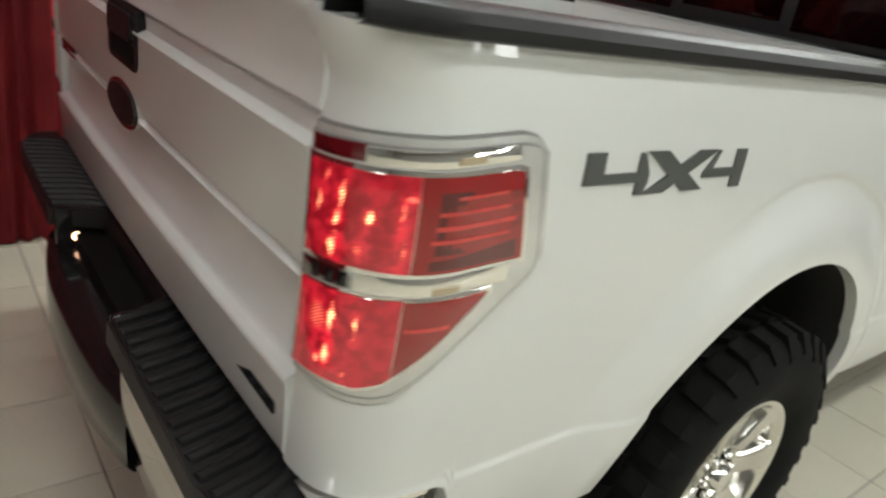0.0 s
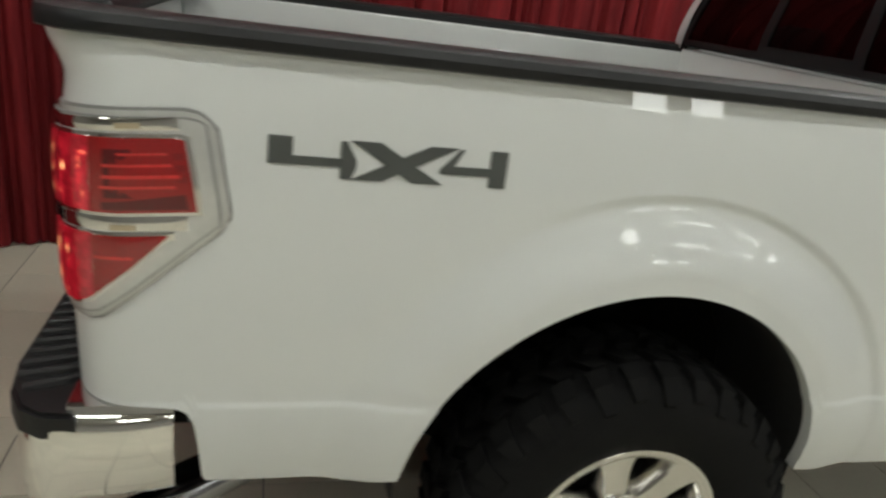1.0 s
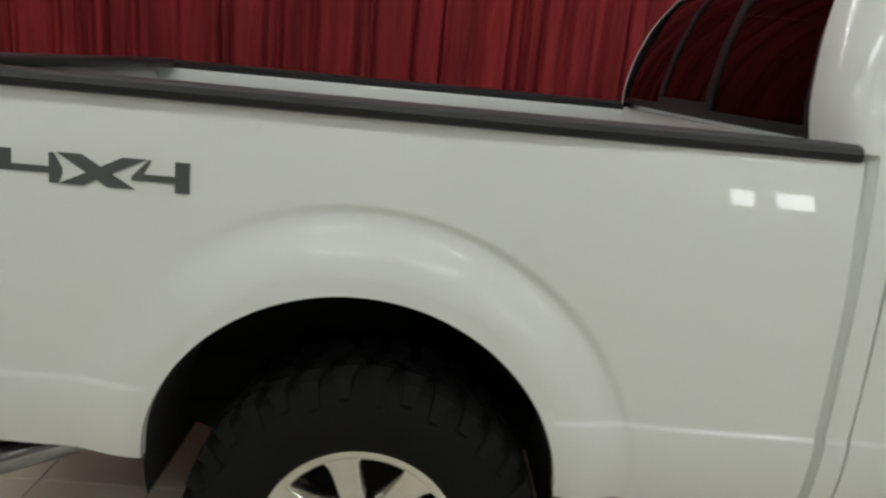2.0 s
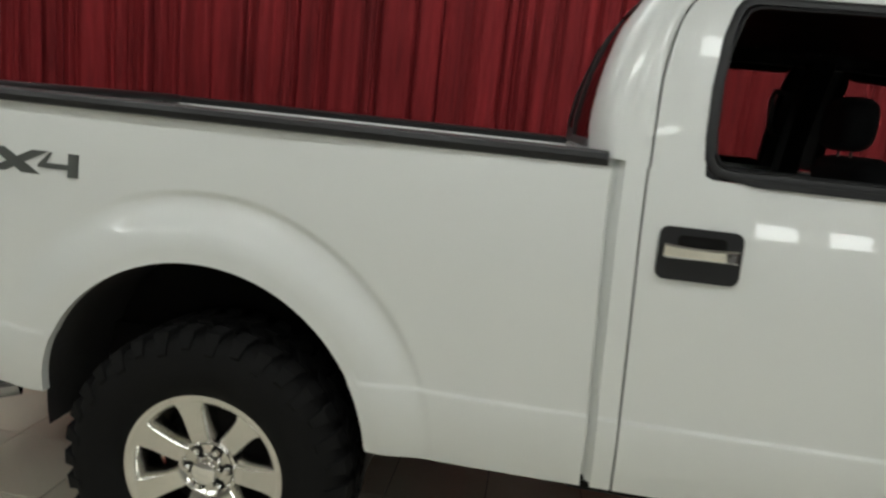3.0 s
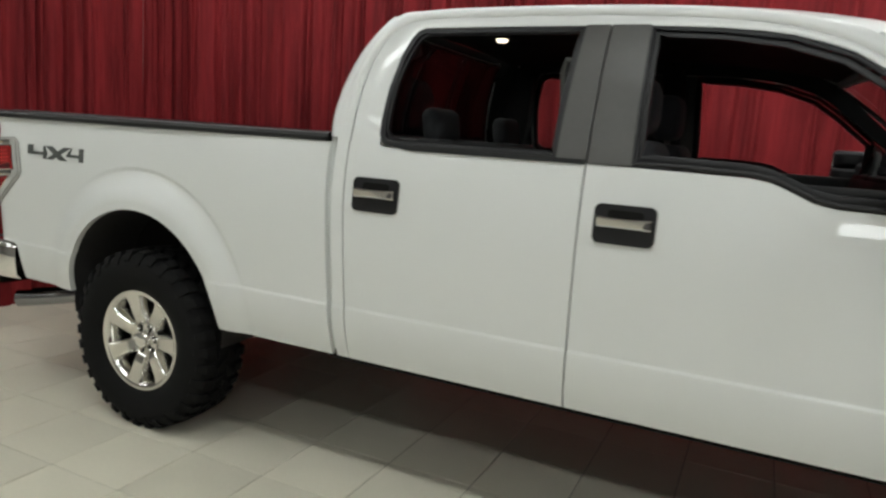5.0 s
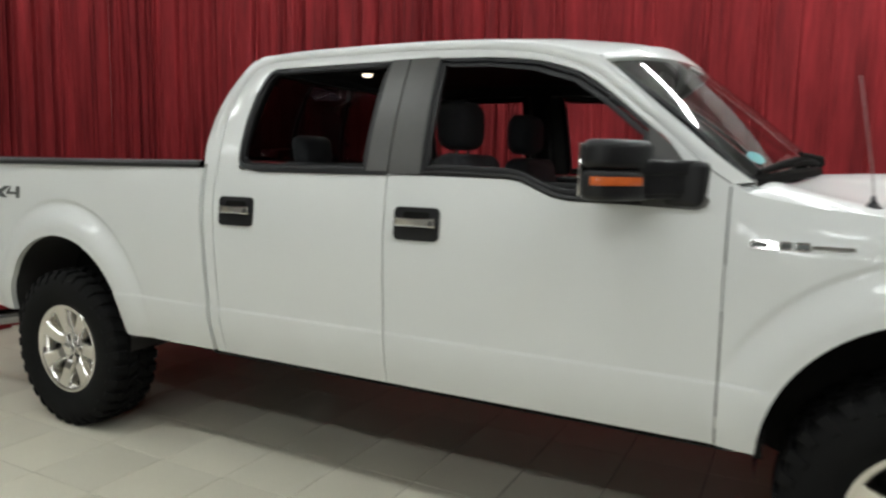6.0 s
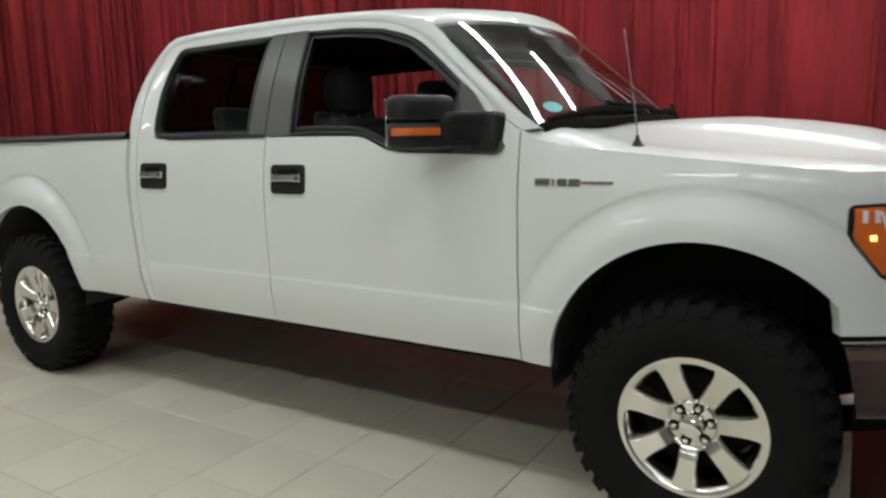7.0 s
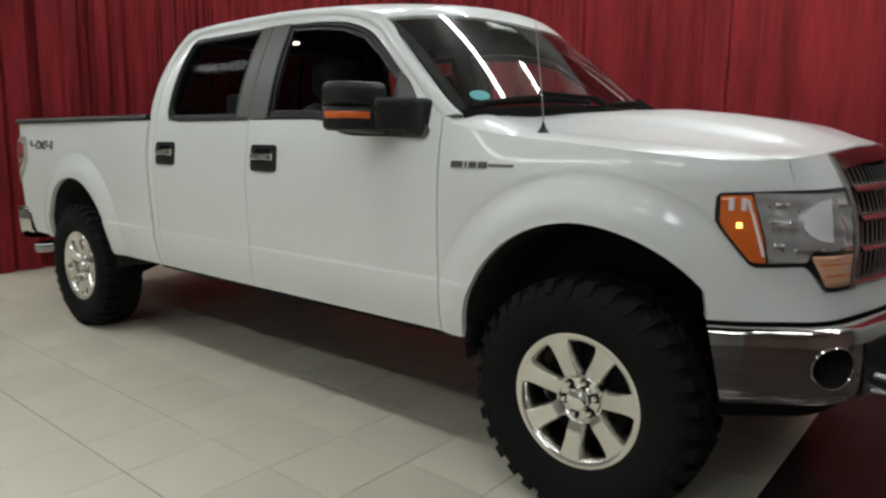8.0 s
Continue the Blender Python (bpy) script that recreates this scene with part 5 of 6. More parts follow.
def grille():
    g = empty("grille", "chrome bar grille with dark openings between", parent=truck)
    end = PLAN_D[-1]

    def along(s, d0, d1, n, zs, offs):
        return [[nose((d0 + (d1 - d0) * i / n, z), o, s) for z, o in zip(zs, offs)] for i in range(n + 1)]

    for s in (-1, 1):
        v, f = sheet(along(s, DG + 0.002, end, 20, [0.88, 1.0, 1.1, 1.2, 1.29], [-0.075] * 5))
        part("backing", mesh_of("backing", v, f), VOID, g)
        # surround: a broad dark chrome jamb beside the lamp, bright rims above and below
        rows = []
        for k in range(15):
            z = 0.886 + 0.0295 * k
            rows.append([nose((DG + 0.002, z), -0.02, s), nose((DG + 0.004, z), 0.008, s), nose((DG + 0.016, z), 0.012, s), nose((DG + 0.024, z), 0.006, s), nose((DG + 0.062, z), -0.004, s), nose((DG + 0.078, z), -0.022, s), nose((DG + 0.082, z), -0.07, s)])
        v, f = sheet(rows)
        part("jamb", mesh_of("jamb", v, f, angle=60), CHROME_GRILLE, g, "smoked chrome grille edge")
        rows = []
        for k in range(15):
            z = 0.886 + 0.0295 * k
            rows.append([nose((DG + 0.003, z), 0.007, s), nose((DG + 0.008, z), 0.016, s), nose((DG + 0.014, z), 0.010, s)])
        v, f = sheet(rows)
        part("edge_rim", mesh_of("edge_rim", v, f, angle=80), CHROME, g, "bright chrome edge")
        v, f = sheet(along(s, DG + 0.012, end, 24, [0.886, 0.890, 0.897, 0.904, 0.908], [-0.05, 0.008, 0.014, 0.008, -0.05]))
        part("rim_bar", mesh_of("rim_bar", v, f, angle=50), CHROME_GRILLE, g)
        rows = []
        for i in range(25):
            d = DG + 0.012 + (end - DG - 0.012) * i / 24
            rows.append([nose((d, crest(d) - dz), o, s) for dz, o in ((0.062, -0.05), (0.058, -0.004), (0.040, 0.004), (0.016, 0.004), (0.006, 0.0), (0.004, -0.03))])
        v, f = sheet(rows)
        part("rim_bar", mesh_of("rim_bar", v, f, angle=50), CHROME_DARK, g, "smoked chrome bar under the hood's edge")
        for z, hgt in ((1.195, 0.034), (1.10, 0.036), (1.00, 0.034)):
            v, f = sheet(along(s, DG + 0.070, end, 24, [z - hgt / 2, z - hgt / 2 + 0.006, z, z + hgt / 2 - 0.006, z + hgt / 2], [-0.05, -0.004, 0.006, -0.004, -0.05]))
            part("bar", mesh_of("bar", v, f, angle=50), CHROME_GRILLE, g, "wide chrome grille bar")
    for s in (-1, 1):
        d = DG + 0.092
        while d < end:
            prof = [nose((d, 0.905 + 0.036 * k), -0.030, s) for k in range(11)]
            v, f = tube(prof, 0.0055, 6)
            part("slat", mesh_of("slat", v, f), CHROME_GRILLE, g)
            d += 0.040
    v, f = revolve([(0.001, 0.02), (0.06, 0.018), (0.072, 0.010), (0.074, 0.0)], 36, axis="x", origin=(4.80, 0, 1.115))
    part("oval_emblem", mesh_of("oval_emblem", [(x, y * 1.7, z) for x, y, z in v], f), DECAL, g, "plain dark oval emblem")


grille()


def front_bumper():
    b = empty("front_bumper", "chrome front bumper with round fog light openings", parent=truck)
    prof = [(0.526, -0.030), (0.532, -0.006), (0.543, 0.004), (0.56, 0.010), (0.58, 0.013), (0.59, 0.0135), (0.60, 0.014), (0.61, 0.0145), (0.62, 0.015), (0.63, 0.0155), (0.64, 0.016), (0.65, 0.016), (0.66, 0.016), (0.67, 0.016), (0.68, 0.016), (0.69, 0.0155), (0.70, 0.015), (0.715, 0.0145), (0.73, 0.013), (0.75, 0.010), (0.764, 0.006), (0.772, 0.0), (0.777, -0.010), (0.778, -0.035)]
    end = PLAN_D[-1]

    def face(d, z, o, s):
        """A place on the bumper, its end cut to slant forward towards the ground."""
        e = d + (0.055 * (0.778 - z) / 0.25) * max(0.0, 1 - d / 0.25)
        out = 0.016 + 0.042 * smoothstep(0.06, 0.45, e)
        return nose((e, 0.80), o + out, s) + Vector((0, 0, z - 0.80 + 0.010 * smoothstep(0.15, 0.7, e)))

    for s in (-1, 1):
        holes = [(0.344, 0.656, 0.066)]
        v, f = [], []
        n, m = 100, len(prof)
        for i in range(n + 1):
            for z, o in prof:
                d = end * i / n
                for hd, hz, r in holes:
                    e = math.hypot((d - hd) * 1.12, z - hz)
                    if r - 0.008 < e < r + 0.0045:
                        d, z = hd + (d - hd) * r / e, hz + (z - hz) * r / e
                v.append(face(d, z, o, s))
        for i in range(n):
            for j in range(m - 1):
                d, z = end * (i + 0.5) / n, (prof[j][0] + prof[j + 1][0]) / 2
                if all(((d - hd) * 1.12) ** 2 + (z - hz) ** 2 > r * r for hd, hz, r in holes):
                    f.append((i * m + j, (i + 1) * m + j, (i + 1) * m + j + 1, i * m + j + 1))
        part("bar", mesh_of("bar", v, f, angle=50, fix=True), CHROME, b, "polished chrome bumper bar")
        hd, hz, r = holes[0]
        lip = [face(hd + r / 1.12 * math.cos(a), hz + r * math.sin(a), 0.013, s) for a in [2 * math.pi * k / 40 for k in range(41)]]
        v, f = tube(lip, 0.0035, 8, caps=False)
        part("fog_light_rim", mesh_of("fog_light_rim", v, f), CHROME, b, "chrome rim of the fog light opening")
        back = Vector((-0.085, s * 0.02, 0))
        rows = [[p + back * k for k in (0.0, 0.3, 1.0)] for p in lip]
        v, f = sheet(rows)
        part("fog_light_well", mesh_of("fog_light_well", v, f), VOID, b, "dark round opening")
        c = sum(lip[:-1], Vector()) / 40 + back
        v, f = sheet([[c.lerp(p + back, k) for k in (0.02, 0.5, 1.0)] for p in lip])
        part("fog_light_back", mesh_of("fog_light_back", v, f), VOID, b)
        # dark opening with the tow hook
        rows = [[face(0.452 + (end - 0.452) * i / 24 - 0.012 * (z - 0.56) / 0.17 * (1 if i == 0 else 0), z, o, s) for z, o in ((0.535, 0.006), (0.55, 0.019), (0.60, 0.0205), (0.66, 0.0215), (0.70, 0.0205), (0.722, 0.018), (0.728, 0.012))] for i in range(25)]
        v, f = sheet(rows)
        part("lower_intake", mesh_of("lower_intake", v, f), BLACK, b, "black lower air intake")
        c = face(0.52, 0.565, 0.02, s)
        v, f = tube([c + Vector(k) for k in ((-0.02, 0.0, -0.01), (0.05, 0.0, -0.012), (0.075, 0.0, 0.005), (0.07, 0.0, 0.03), (0.0, 0.0, 0.04))], 0.011, 8)
        part("tow_hook", mesh_of("tow_hook", v, f), CHROME, b, "chrome tow hook")
        rows = [[nose((end * i / 40, 0.80), o, s) + Vector((0, 0, z - 0.80)) for z, o in ((0.772, 0.03), (0.774, -0.012), (0.80, -0.008))] for i in range(41)]
        v, f = sheet(rows)
        part("gap_filler", mesh_of("gap_filler", v, f), VOID, b)
        rows = [[nose((0.05 + (end - 0.05) * i / 40, 0.80), o, s) + Vector((0, 0, z - 0.80)) for z, o in ((0.56, 0.0), (0.522, 0.004), (0.475, -0.03), (0.462, -0.10), (0.47, -0.25))] for i in range(41)]
        v, f = sheet(rows)
        part("valance", mesh_of("valance", v, f), VOID, b, "black plastic lower valance")


front_bumper()


# ---- cowl, wipers, aerial, stickers ----
def cowl():
    grid = []
    for i in range(8):
        u = i / 7
        row = []
        for j in range(31):
            t = -1 + 2 * j / 30
            a = SHIELD[-1][j] + Vector((-0.03, 0, -0.02))
            x0 = 3.46 + 0.16 * (1 - abs(t) ** 2.2)
            b = Vector((x0 + 0.03, 0.80 * t * 1.08, hood_z(x0, t * 0.99) - 0.022))
            row.append(a.lerp(b, u))
        grid.append(row)
    for name, j0, j1, mat in (("cowl_corner", 0, 3, PAINT), ("cowl", 3, 27, VOID), ("cowl_corner", 27, 30, PAINT)):
        lift = 0.006 if mat is PAINT else -0.004
        v, f = sheet([[p + Vector((0, 0, lift)) for p in r[j0:j1 + 1]] for r in grid])
        part(name, mesh_of(name, v, f), mat, truck, "black plastic cowl under the windshield" if mat is VOID else "")
    for y0, y1 in ((-0.89, -0.24), (-0.06, 0.62)):
        w = empty("wiper", "black windshield wiper", parent=truck)

        def on_glass(y, k, up):
            j = (y / 0.925 + 1) * 15
            a = min(29, max(0, int(j)))
            r = k * 12
            i = min(11, int(r))
            p = SHIELD[i][a].lerp(SHIELD[i][a + 1], j - a)
            q = SHIELD[i + 1][a].lerp(SHIELD[i + 1][a + 1], j - a)
            return p.lerp(q, r - i) + Vector((0.5, 0, 0.85)) * up

        blade = [on_glass(y0 + (y1 - y0) * k / 12, 0.995 - 0.030 * math.sin(math.pi * k / 12), 0.014) for k in range(13)]
        v, f = tube(blade, [0.008 + 0.010 * math.sin(math.pi * k / 12) for k in range(13)], 8)
        part("blade", mesh_of("blade", v, f), VOID, w)
        arm = [on_glass(y1 + 0.10, 1.0, 0.016), on_glass(y1 + 0.02, 0.99, 0.034), on_glass((y0 + y1) / 2, 0.955, 0.040)]
        v, f = tube(arm, [0.016, 0.012, 0.008], 6)
        part("arm", mesh_of("arm", v, f), VOID, w)
    a = empty("aerial", "thin whip aerial on a black base", parent=truck)
    base = Vector((3.757, -0.862, 1.365))
    v, f = revolve([(0.001, 0.042), (0.005, 0.040), (0.008, 0.026), (0.018, 0.010), (0.027, 0.004), (0.029, -0.012)], 20, axis="z", origin=base)
    part("base", mesh_of("base", v, f), BLACK, a)
    v, f = tube([base + Vector((0, 0, 0.04)), base + Vector((-0.012, 0.004, 0.13)), base + Vector((-0.06, 0.02, 0.40))], [0.0032, 0.0022, 0.0016], 6)
    part("whip", mesh_of("whip", v, f), STEEL, a, "thin steel whip")
    v, f = revolve([(0.001, 0.030), (0.02, 0.028), (0.032, 0.018), (0.036, 0.0)], 20, axis="z", origin=(2.30, 0.0, 2.036))
    part("roof_aerial", mesh_of("roof_aerial", v, f), PAINT_DARK, truck, "small round roof aerial")
    # oval sticker inside the glass
    bm = bmesh.new()
    vs = []
    for k in range(28):
        an = 2 * math.pi * k / 28
        y, r = -0.812 + 0.043 * math.cos(an), 10.8 + 0.48 * math.sin(an)
        j = (y / 0.925 + 1) * 15
        aa, i = int(j), int(r)
        p = SHIELD[i][aa].lerp(SHIELD[i][aa + 1], j - aa).lerp(SHIELD[i + 1][aa].lerp(SHIELD[i + 1][aa + 1], j - aa), r - i)
        vs.append(bm.verts.new(p + Vector((0.003, 0, 0.005))))
    bm.faces.new(vs)
    part("sticker", bm, TEAL, truck, "small teal oval windshield sticker")


cowl()


# ---- cab back, rear glass, inside of the cab ----
def cab_back():
    rows = []
    for j in range(25):
        t = -1 + 2 * j / 24
        row = []
        for z, x, w in ((0.62, 1.085, 0.955), (0.9, 1.083, 0.965), (1.30, 1.082, 0.962), (1.47, 1.082, 0.94)):
            row.append((x - 0.03 * (1 - t * t), w * t, z))
        rows.append(row)
    v, f = sheet(rows)
    part("cab_back_panel", mesh_of("cab_back_panel", v, f), PAINT, truck)
    g = empty("back_glass", "dark sliding cab back window", parent=truck)

    def bw(t, k, o=0.0):
        z = 1.48 + 0.475 * k
        x = interp(z, (1.462, 1.56, 1.70, 1.84, 1.955), (1.086, 1.086, 1.112, 1.16, 1.235)) - 0.062 - 0.03 * (1 - t * t)
        return Vector((x - o, (half_width(1.1, z) - 0.09) * t, z))

    v, f = sheet([[bw(-0.92 + 1.84 * i / 20, 0.02 + 0.91 * j / 8) for j in range(9)] for i in range(21)])
    part("pane", mesh_of("pane", v, f), PRIVACY, g).visible_shadow = False
    for t0, t1, k0, k1 in ((-1.0, -0.92, 0, 1), (0.92, 1.0, 0, 1), (-0.92, 0.92, 0.93, 1.0)):
        v, f = sheet([[bw(t0 + (t1 - t0) * i / 10, k0 + (k1 - k0) * j / 8) for j in range(9)] for i in range(11)])
        part("surround", mesh_of("surround", v, f), PAINT, g)
        v, f = sheet([[bw(t0 + (t1 - t0) * i / 10, k0 + (k1 - k0) * j / 8, -0.014) for j in range(9)] for i in range(11)])
        part("lining", mesh_of("lining", v, f), CABIN, g)
    for t0, t1, k0, k1 in ((-0.30, -0.25, 0.04, 0.9), (0.25, 0.30, 0.04, 0.9), (-0.93, 0.93, 0.0, 0.05), (-0.945, -0.91, 0.0, 0.94), (0.91, 0.945, 0.0, 0.94), (-0.30, 0.30, 0.05, 0.10), (-0.93, 0.93, 0.91, 0.94)):
        v, f = sheet([[bw(t0 + (t1 - t0) * i / 6, k0 + (k1 - k0) * j / 6, 0.008) for j in range(7)] for i in range(7)], (0.012, 0, 0))
        part("slider_frame", mesh_of("slider_frame", v, f), BLACK, g)


cab_back()


def cabin():
    def lump(name, size, at, bevel, mat, rot=(0, 0, 0), parent=truck, label=""):
        bm = bmesh.new()
        box(bm, size, at, rot, bevel, 3)
        return part(name, bm, mat, parent, label)

    # headliner
    rows = [[(x, y, min(z - 0.045, 2.0)) for x, y, z in r[2:-2:2]] for r in ROOF[::4]]
    v, f = sheet(rows)
    part("headliner", mesh_of("headliner", v, f), CABIN, truck, "dark headliner")
    for s in (-1, 1):
        lump("door_card", (2.10, 0.07, 0.80), (2.15, s * 0.90, 1.02), 0.02, CABIN)
        for nm, x, z0, z1 in (("inner_pillar", 2.10, 1.42, 1.93), ("inner_rear_pillar", 1.20, 1.42, 1.90)):
            dxm = 0.13 if nm == "inner_pillar" else 0.10
            rows = []
            for k in range(8):
                z = z0 + (z1 - z0) * k / 7
                xx = x + (0.012 if dxm > 0.12 else 0.09) * k / 7
                w = half_width(xx, z) - 0.035
                rows.append([(xx - dxm / 2, s * w, z), (xx - dxm / 3, s * (w - 0.05), z), (xx + dxm / 3, s * (w - 0.05), z), (xx + dxm / 2, s * w, z)])
            v, f = sheet(rows)
            part(nm, mesh_of(nm, v, f), CABIN, truck)
        v, f = tube([(1.995, s * 0.765, 1.785), (1.94, s * 0.765, 1.79), (1.93, s * 0.765, 1.75), (1.945, s * 0.775, 1.63), (1.965, s * 0.785, 1.605), (2.005, s * 0.785, 1.60)], 0.013, 8)
        part("grab_handle", mesh_of("grab_handle", v, f), SATIN, truck, "grey grab handle on the door pillar")
    lump("dashboard", (0.42, 1.66, 0.30), (3.22, 0, 1.30), 0.06, CABIN, label="black dashboard")
    lump("dash_top", (0.40, 1.56, 0.05), (3.225, 0, 1.425), 0.02, CABIN)
    v, f = tube([(3.02 + 0.05 * math.sin(a), 0.40 + 0.19 * math.cos(a), 1.36 + 0.18 * math.sin(a)) for a in [2 * math.pi * k / 28 for k in range(29)]], 0.016, 8, caps=False)
    part("steering_wheel", mesh_of("steering_wheel", v, f), CABIN, truck, "black steering wheel")
    lump("rear_view_mirror", (0.03, 0.24, 0.065), (2.985, 0.0, 1.875), 0.012, CABIN, (0, -8, 0))
    lump("sun_visor", (0.050, 0.20, 0.012), (3.158, -0.285, 1.868), 0.005, VISOR, (0, 30, 0), label="pale folded sun visor")

    def seat(x, y, wide, tall, bench=False):
        st = empty("seat", "dark grey cloth cab seat with head restraint", parent=truck)
        lump("cushion", (0.52, wide, 0.16), (x + 0.24, y, 1.02), 0.05, SEAT, (0, -6, 0), st)
        lump("backrest", (0.15, wide * 0.96, tall), (x - 0.06, y, 1.08 + tall / 2), 0.055, SEAT, (0, -12, 0), st)
        for yy in ([y] if not bench else [y - 0.42, y + 0.42]):
            tz = 1.10 + tall
            if not bench:
                tx = x - 0.13
                hr = bmesh.new()
                bmesh.ops.create_uvsphere(hr, u_segments=20, v_segments=14, radius=1.0)
                for vv in hr.verts:
                    c = vv.co
                    sg = lambda q: math.copysign(abs(q) ** 0.6, q)
                    vv.co = Vector((tx + 0.080 * sg(c.x), yy + 0.146 * sg(c.y), tz + 0.108 + 0.112 * sg(c.z)))
                part("head_restraint", hr, SEAT, st)
            else:
                lump("head_restraint", (0.09, 0.26, 0.15), (x - 0.13, yy, tz + 0.04), 0.04, SEAT, (0, -8, 0), st)
            for dy in (-0.06, 0.06):
                v, f = tube([(x - 0.12, yy + dy, tz - 0.08), (x - 0.125, yy + dy, tz + 0.06)], 0.006, 6)
                part("post", mesh_of("post", v, f), STEEL, st)

    seat(2.28, -0.42, 0.52, 0.45)
    seat(2.28, 0.42, 0.52, 0.45)
    seat(1.42, 0.0, 1.50, 0.40, True)
    # roof lamp
    d = empty("roof_lamp", "small warm cab roof lamp, lit", parent=truck)
    lump("lamp_base", (0.14, 0.16, 0.018), (1.44, -0.14, 1.967), 0.006, CABIN, parent=d)
    v, f = revolve([(0.001, -0.012), (0.020, -0.010), (0.027, -0.004), (0.029, 0.004)], 20, axis="z", origin=(1.44, -0.14, 1.955))
    part("lamp_lens", mesh_of("lamp_lens", v, f), LAMP_WARM, d, "warm lit lamp lens")


cabin()


# ---- tail: bumper, hitch, tailgate fittings ----
def rear_bumper():
    b = empty("rear_bumper", "chrome rear step bumper with black ribbed pads", parent=truck)
    side = [(-0.945, 0.935), (-1.0, 0.948), (-1.10, 0.952), (-1.165, 0.945), (-1.203, 0.912), (-1.225, 0.86), (-1.234, 0.78), (-1.236, 0.5)]
    for s in (-1, 1):
        pl = lerp_curve([*smooth_curve([(x, y, 0) for x, y in side], 40), (-1.236, 0.37, 0)], 56)
        rows = []
        for p in pl:
            k = smoothstep(-1.0, -1.25, p.x)
            n = Vector((0, 1, 0)).lerp(Vector((-1, 0, 0)), k).normalized()
            low = 0.578 - 0.08 * smoothstep(-1.12, -1.25, p.x)
            r = []
            for kk, o in ((1.0, -0.012), (0.97, 0.0), (0.85, 0.010), (0.5, 0.012), (0.12, 0.004), (0.0, -0.02)):
                z = low + (0.772 - low) * kk
                q = p + n * o
                r.append((q.x, s * q.y, z))
            rows.append(r)
        v, f = sheet(rows)
        part("side_bar", mesh_of("side_bar", v, f, angle=50), CHROME, b, "chrome bumper end")
        # flat top of the chrome end, beside the bed
        rows = []
        for i in range(20):
            x = -0.945 - 0.18 * i / 19
            rows.append([(x, s * 0.945, 0.770), (x, s * 0.940, 0.786), (x, s * 0.915, 0.789), (x, s * 0.85, 0.787)])
        v, f = sheet(rows)
        part("end_top", mesh_of("end_top", v, f), CHROME, b)
        # black pad
        bm = bmesh.new()
        pts = [(-1.108, 0.225), (-1.108, 0.960), (-1.170, 0.953), (-1.210, 0.924), (-1.238, 0.868), (-1.250, 0.78), (-1.254, 0.300)]
        vt = [bm.verts.new((x, s * y, 0.780)) for x, y in pts]
        vb = [bm.verts.new((x - (0.002 if x < -1.2 else 0), s * y, 0.728)) for x, y in pts]
        bm.faces.new(vt)
        for i in range(len(pts)):
            j = (i + 1) % len(pts)
            bm.faces.new((vt[i], vb[i], vb[j], vt[j]))
        bmesh.ops.bevel(bm, geom=[e for e in bm.edges if all(v.co.z > 0.75 for v in e.verts)], offset=0.008, segments=2, affect="EDGES")
        part("step_pad", bm, BLACK, b, "black ribbed plastic step pad")
        for i in range(14):
            y = 0.320 + 0.042 * i
            back = -1.243 + 0.08 * max(0, (y - 0.78) / 0.15) ** 2
            v, f = tube([(-1.116, s * (y - 0.040), 0.7775), (-1.16, s * (y - 0.018), 0.7795), (back, s * y, 0.7775)], 0.0125, 8)
            part("rib", mesh_of("rib", v, f), BLACK, b)
    rows = []
    for i in range(25):
        y = -0.40 + 0.80 * i / 24
        out = -1.242 - 0.045 * (1 - (abs(y) / 0.40) ** 2.4)
        rows.append([(out + o, y, z) for z, o in ((0.47, 0.06), (0.476, 0.012), (0.49, 0.0), (0.58, -0.004), (0.655, 0.0), (0.668, 0.010), (0.672, 0.03), (0.674, 0.14))])
    v, f = sheet(rows)
    part("centre_section", mesh_of("centre_section", v, f, angle=50, fix=True), GLOSS, b, "gloss black dropped bumper centre")
    for y in (-0.285, 0.285):
        bm = bmesh.new()
        box(bm, (0.125, 0.02, 0.115), (-1.182, y, 0.722), bevel=0.006)
        part("recess_wall", bm, GLOSS, b)
    bm = bmesh.new()
    box(bm, (0.02, 0.56, 0.115), (-1.122, 0, 0.722), bevel=0.004)
    part("plate_recess", bm, BLACK, b, "dark plate recess")
    bm = bmesh.new()
    box(bm, (0.16, 0.075, 0.075), (-1.08, 0, 0.47), bevel=0.006)
    box(bm, (0.03, 0.10, 0.10), (-1.16, 0, 0.47), bevel=0.01)
    part("hitch_receiver", bm, VOID, b, "black trailer hitch receiver")
    for y, k in ((-0.274, 1), (0.274, -1)):
        v, f = revolve([(0.001, 0.009 * k), (0.009, 0.007 * k), (0.012, 0.0)], 14, axis="y", origin=(-1.196, y, 0.700))
        part("plate_lamp", mesh_of("plate_lamp", v, f), FILAMENT, b, "small lit plate lamp")
    bm = bmesh.new()
    box(bm, (0.30, 1.5, 0.10), (-1.05, 0, 0.66))
    part("bracket", bm, VOID, b)


rear_bumper()


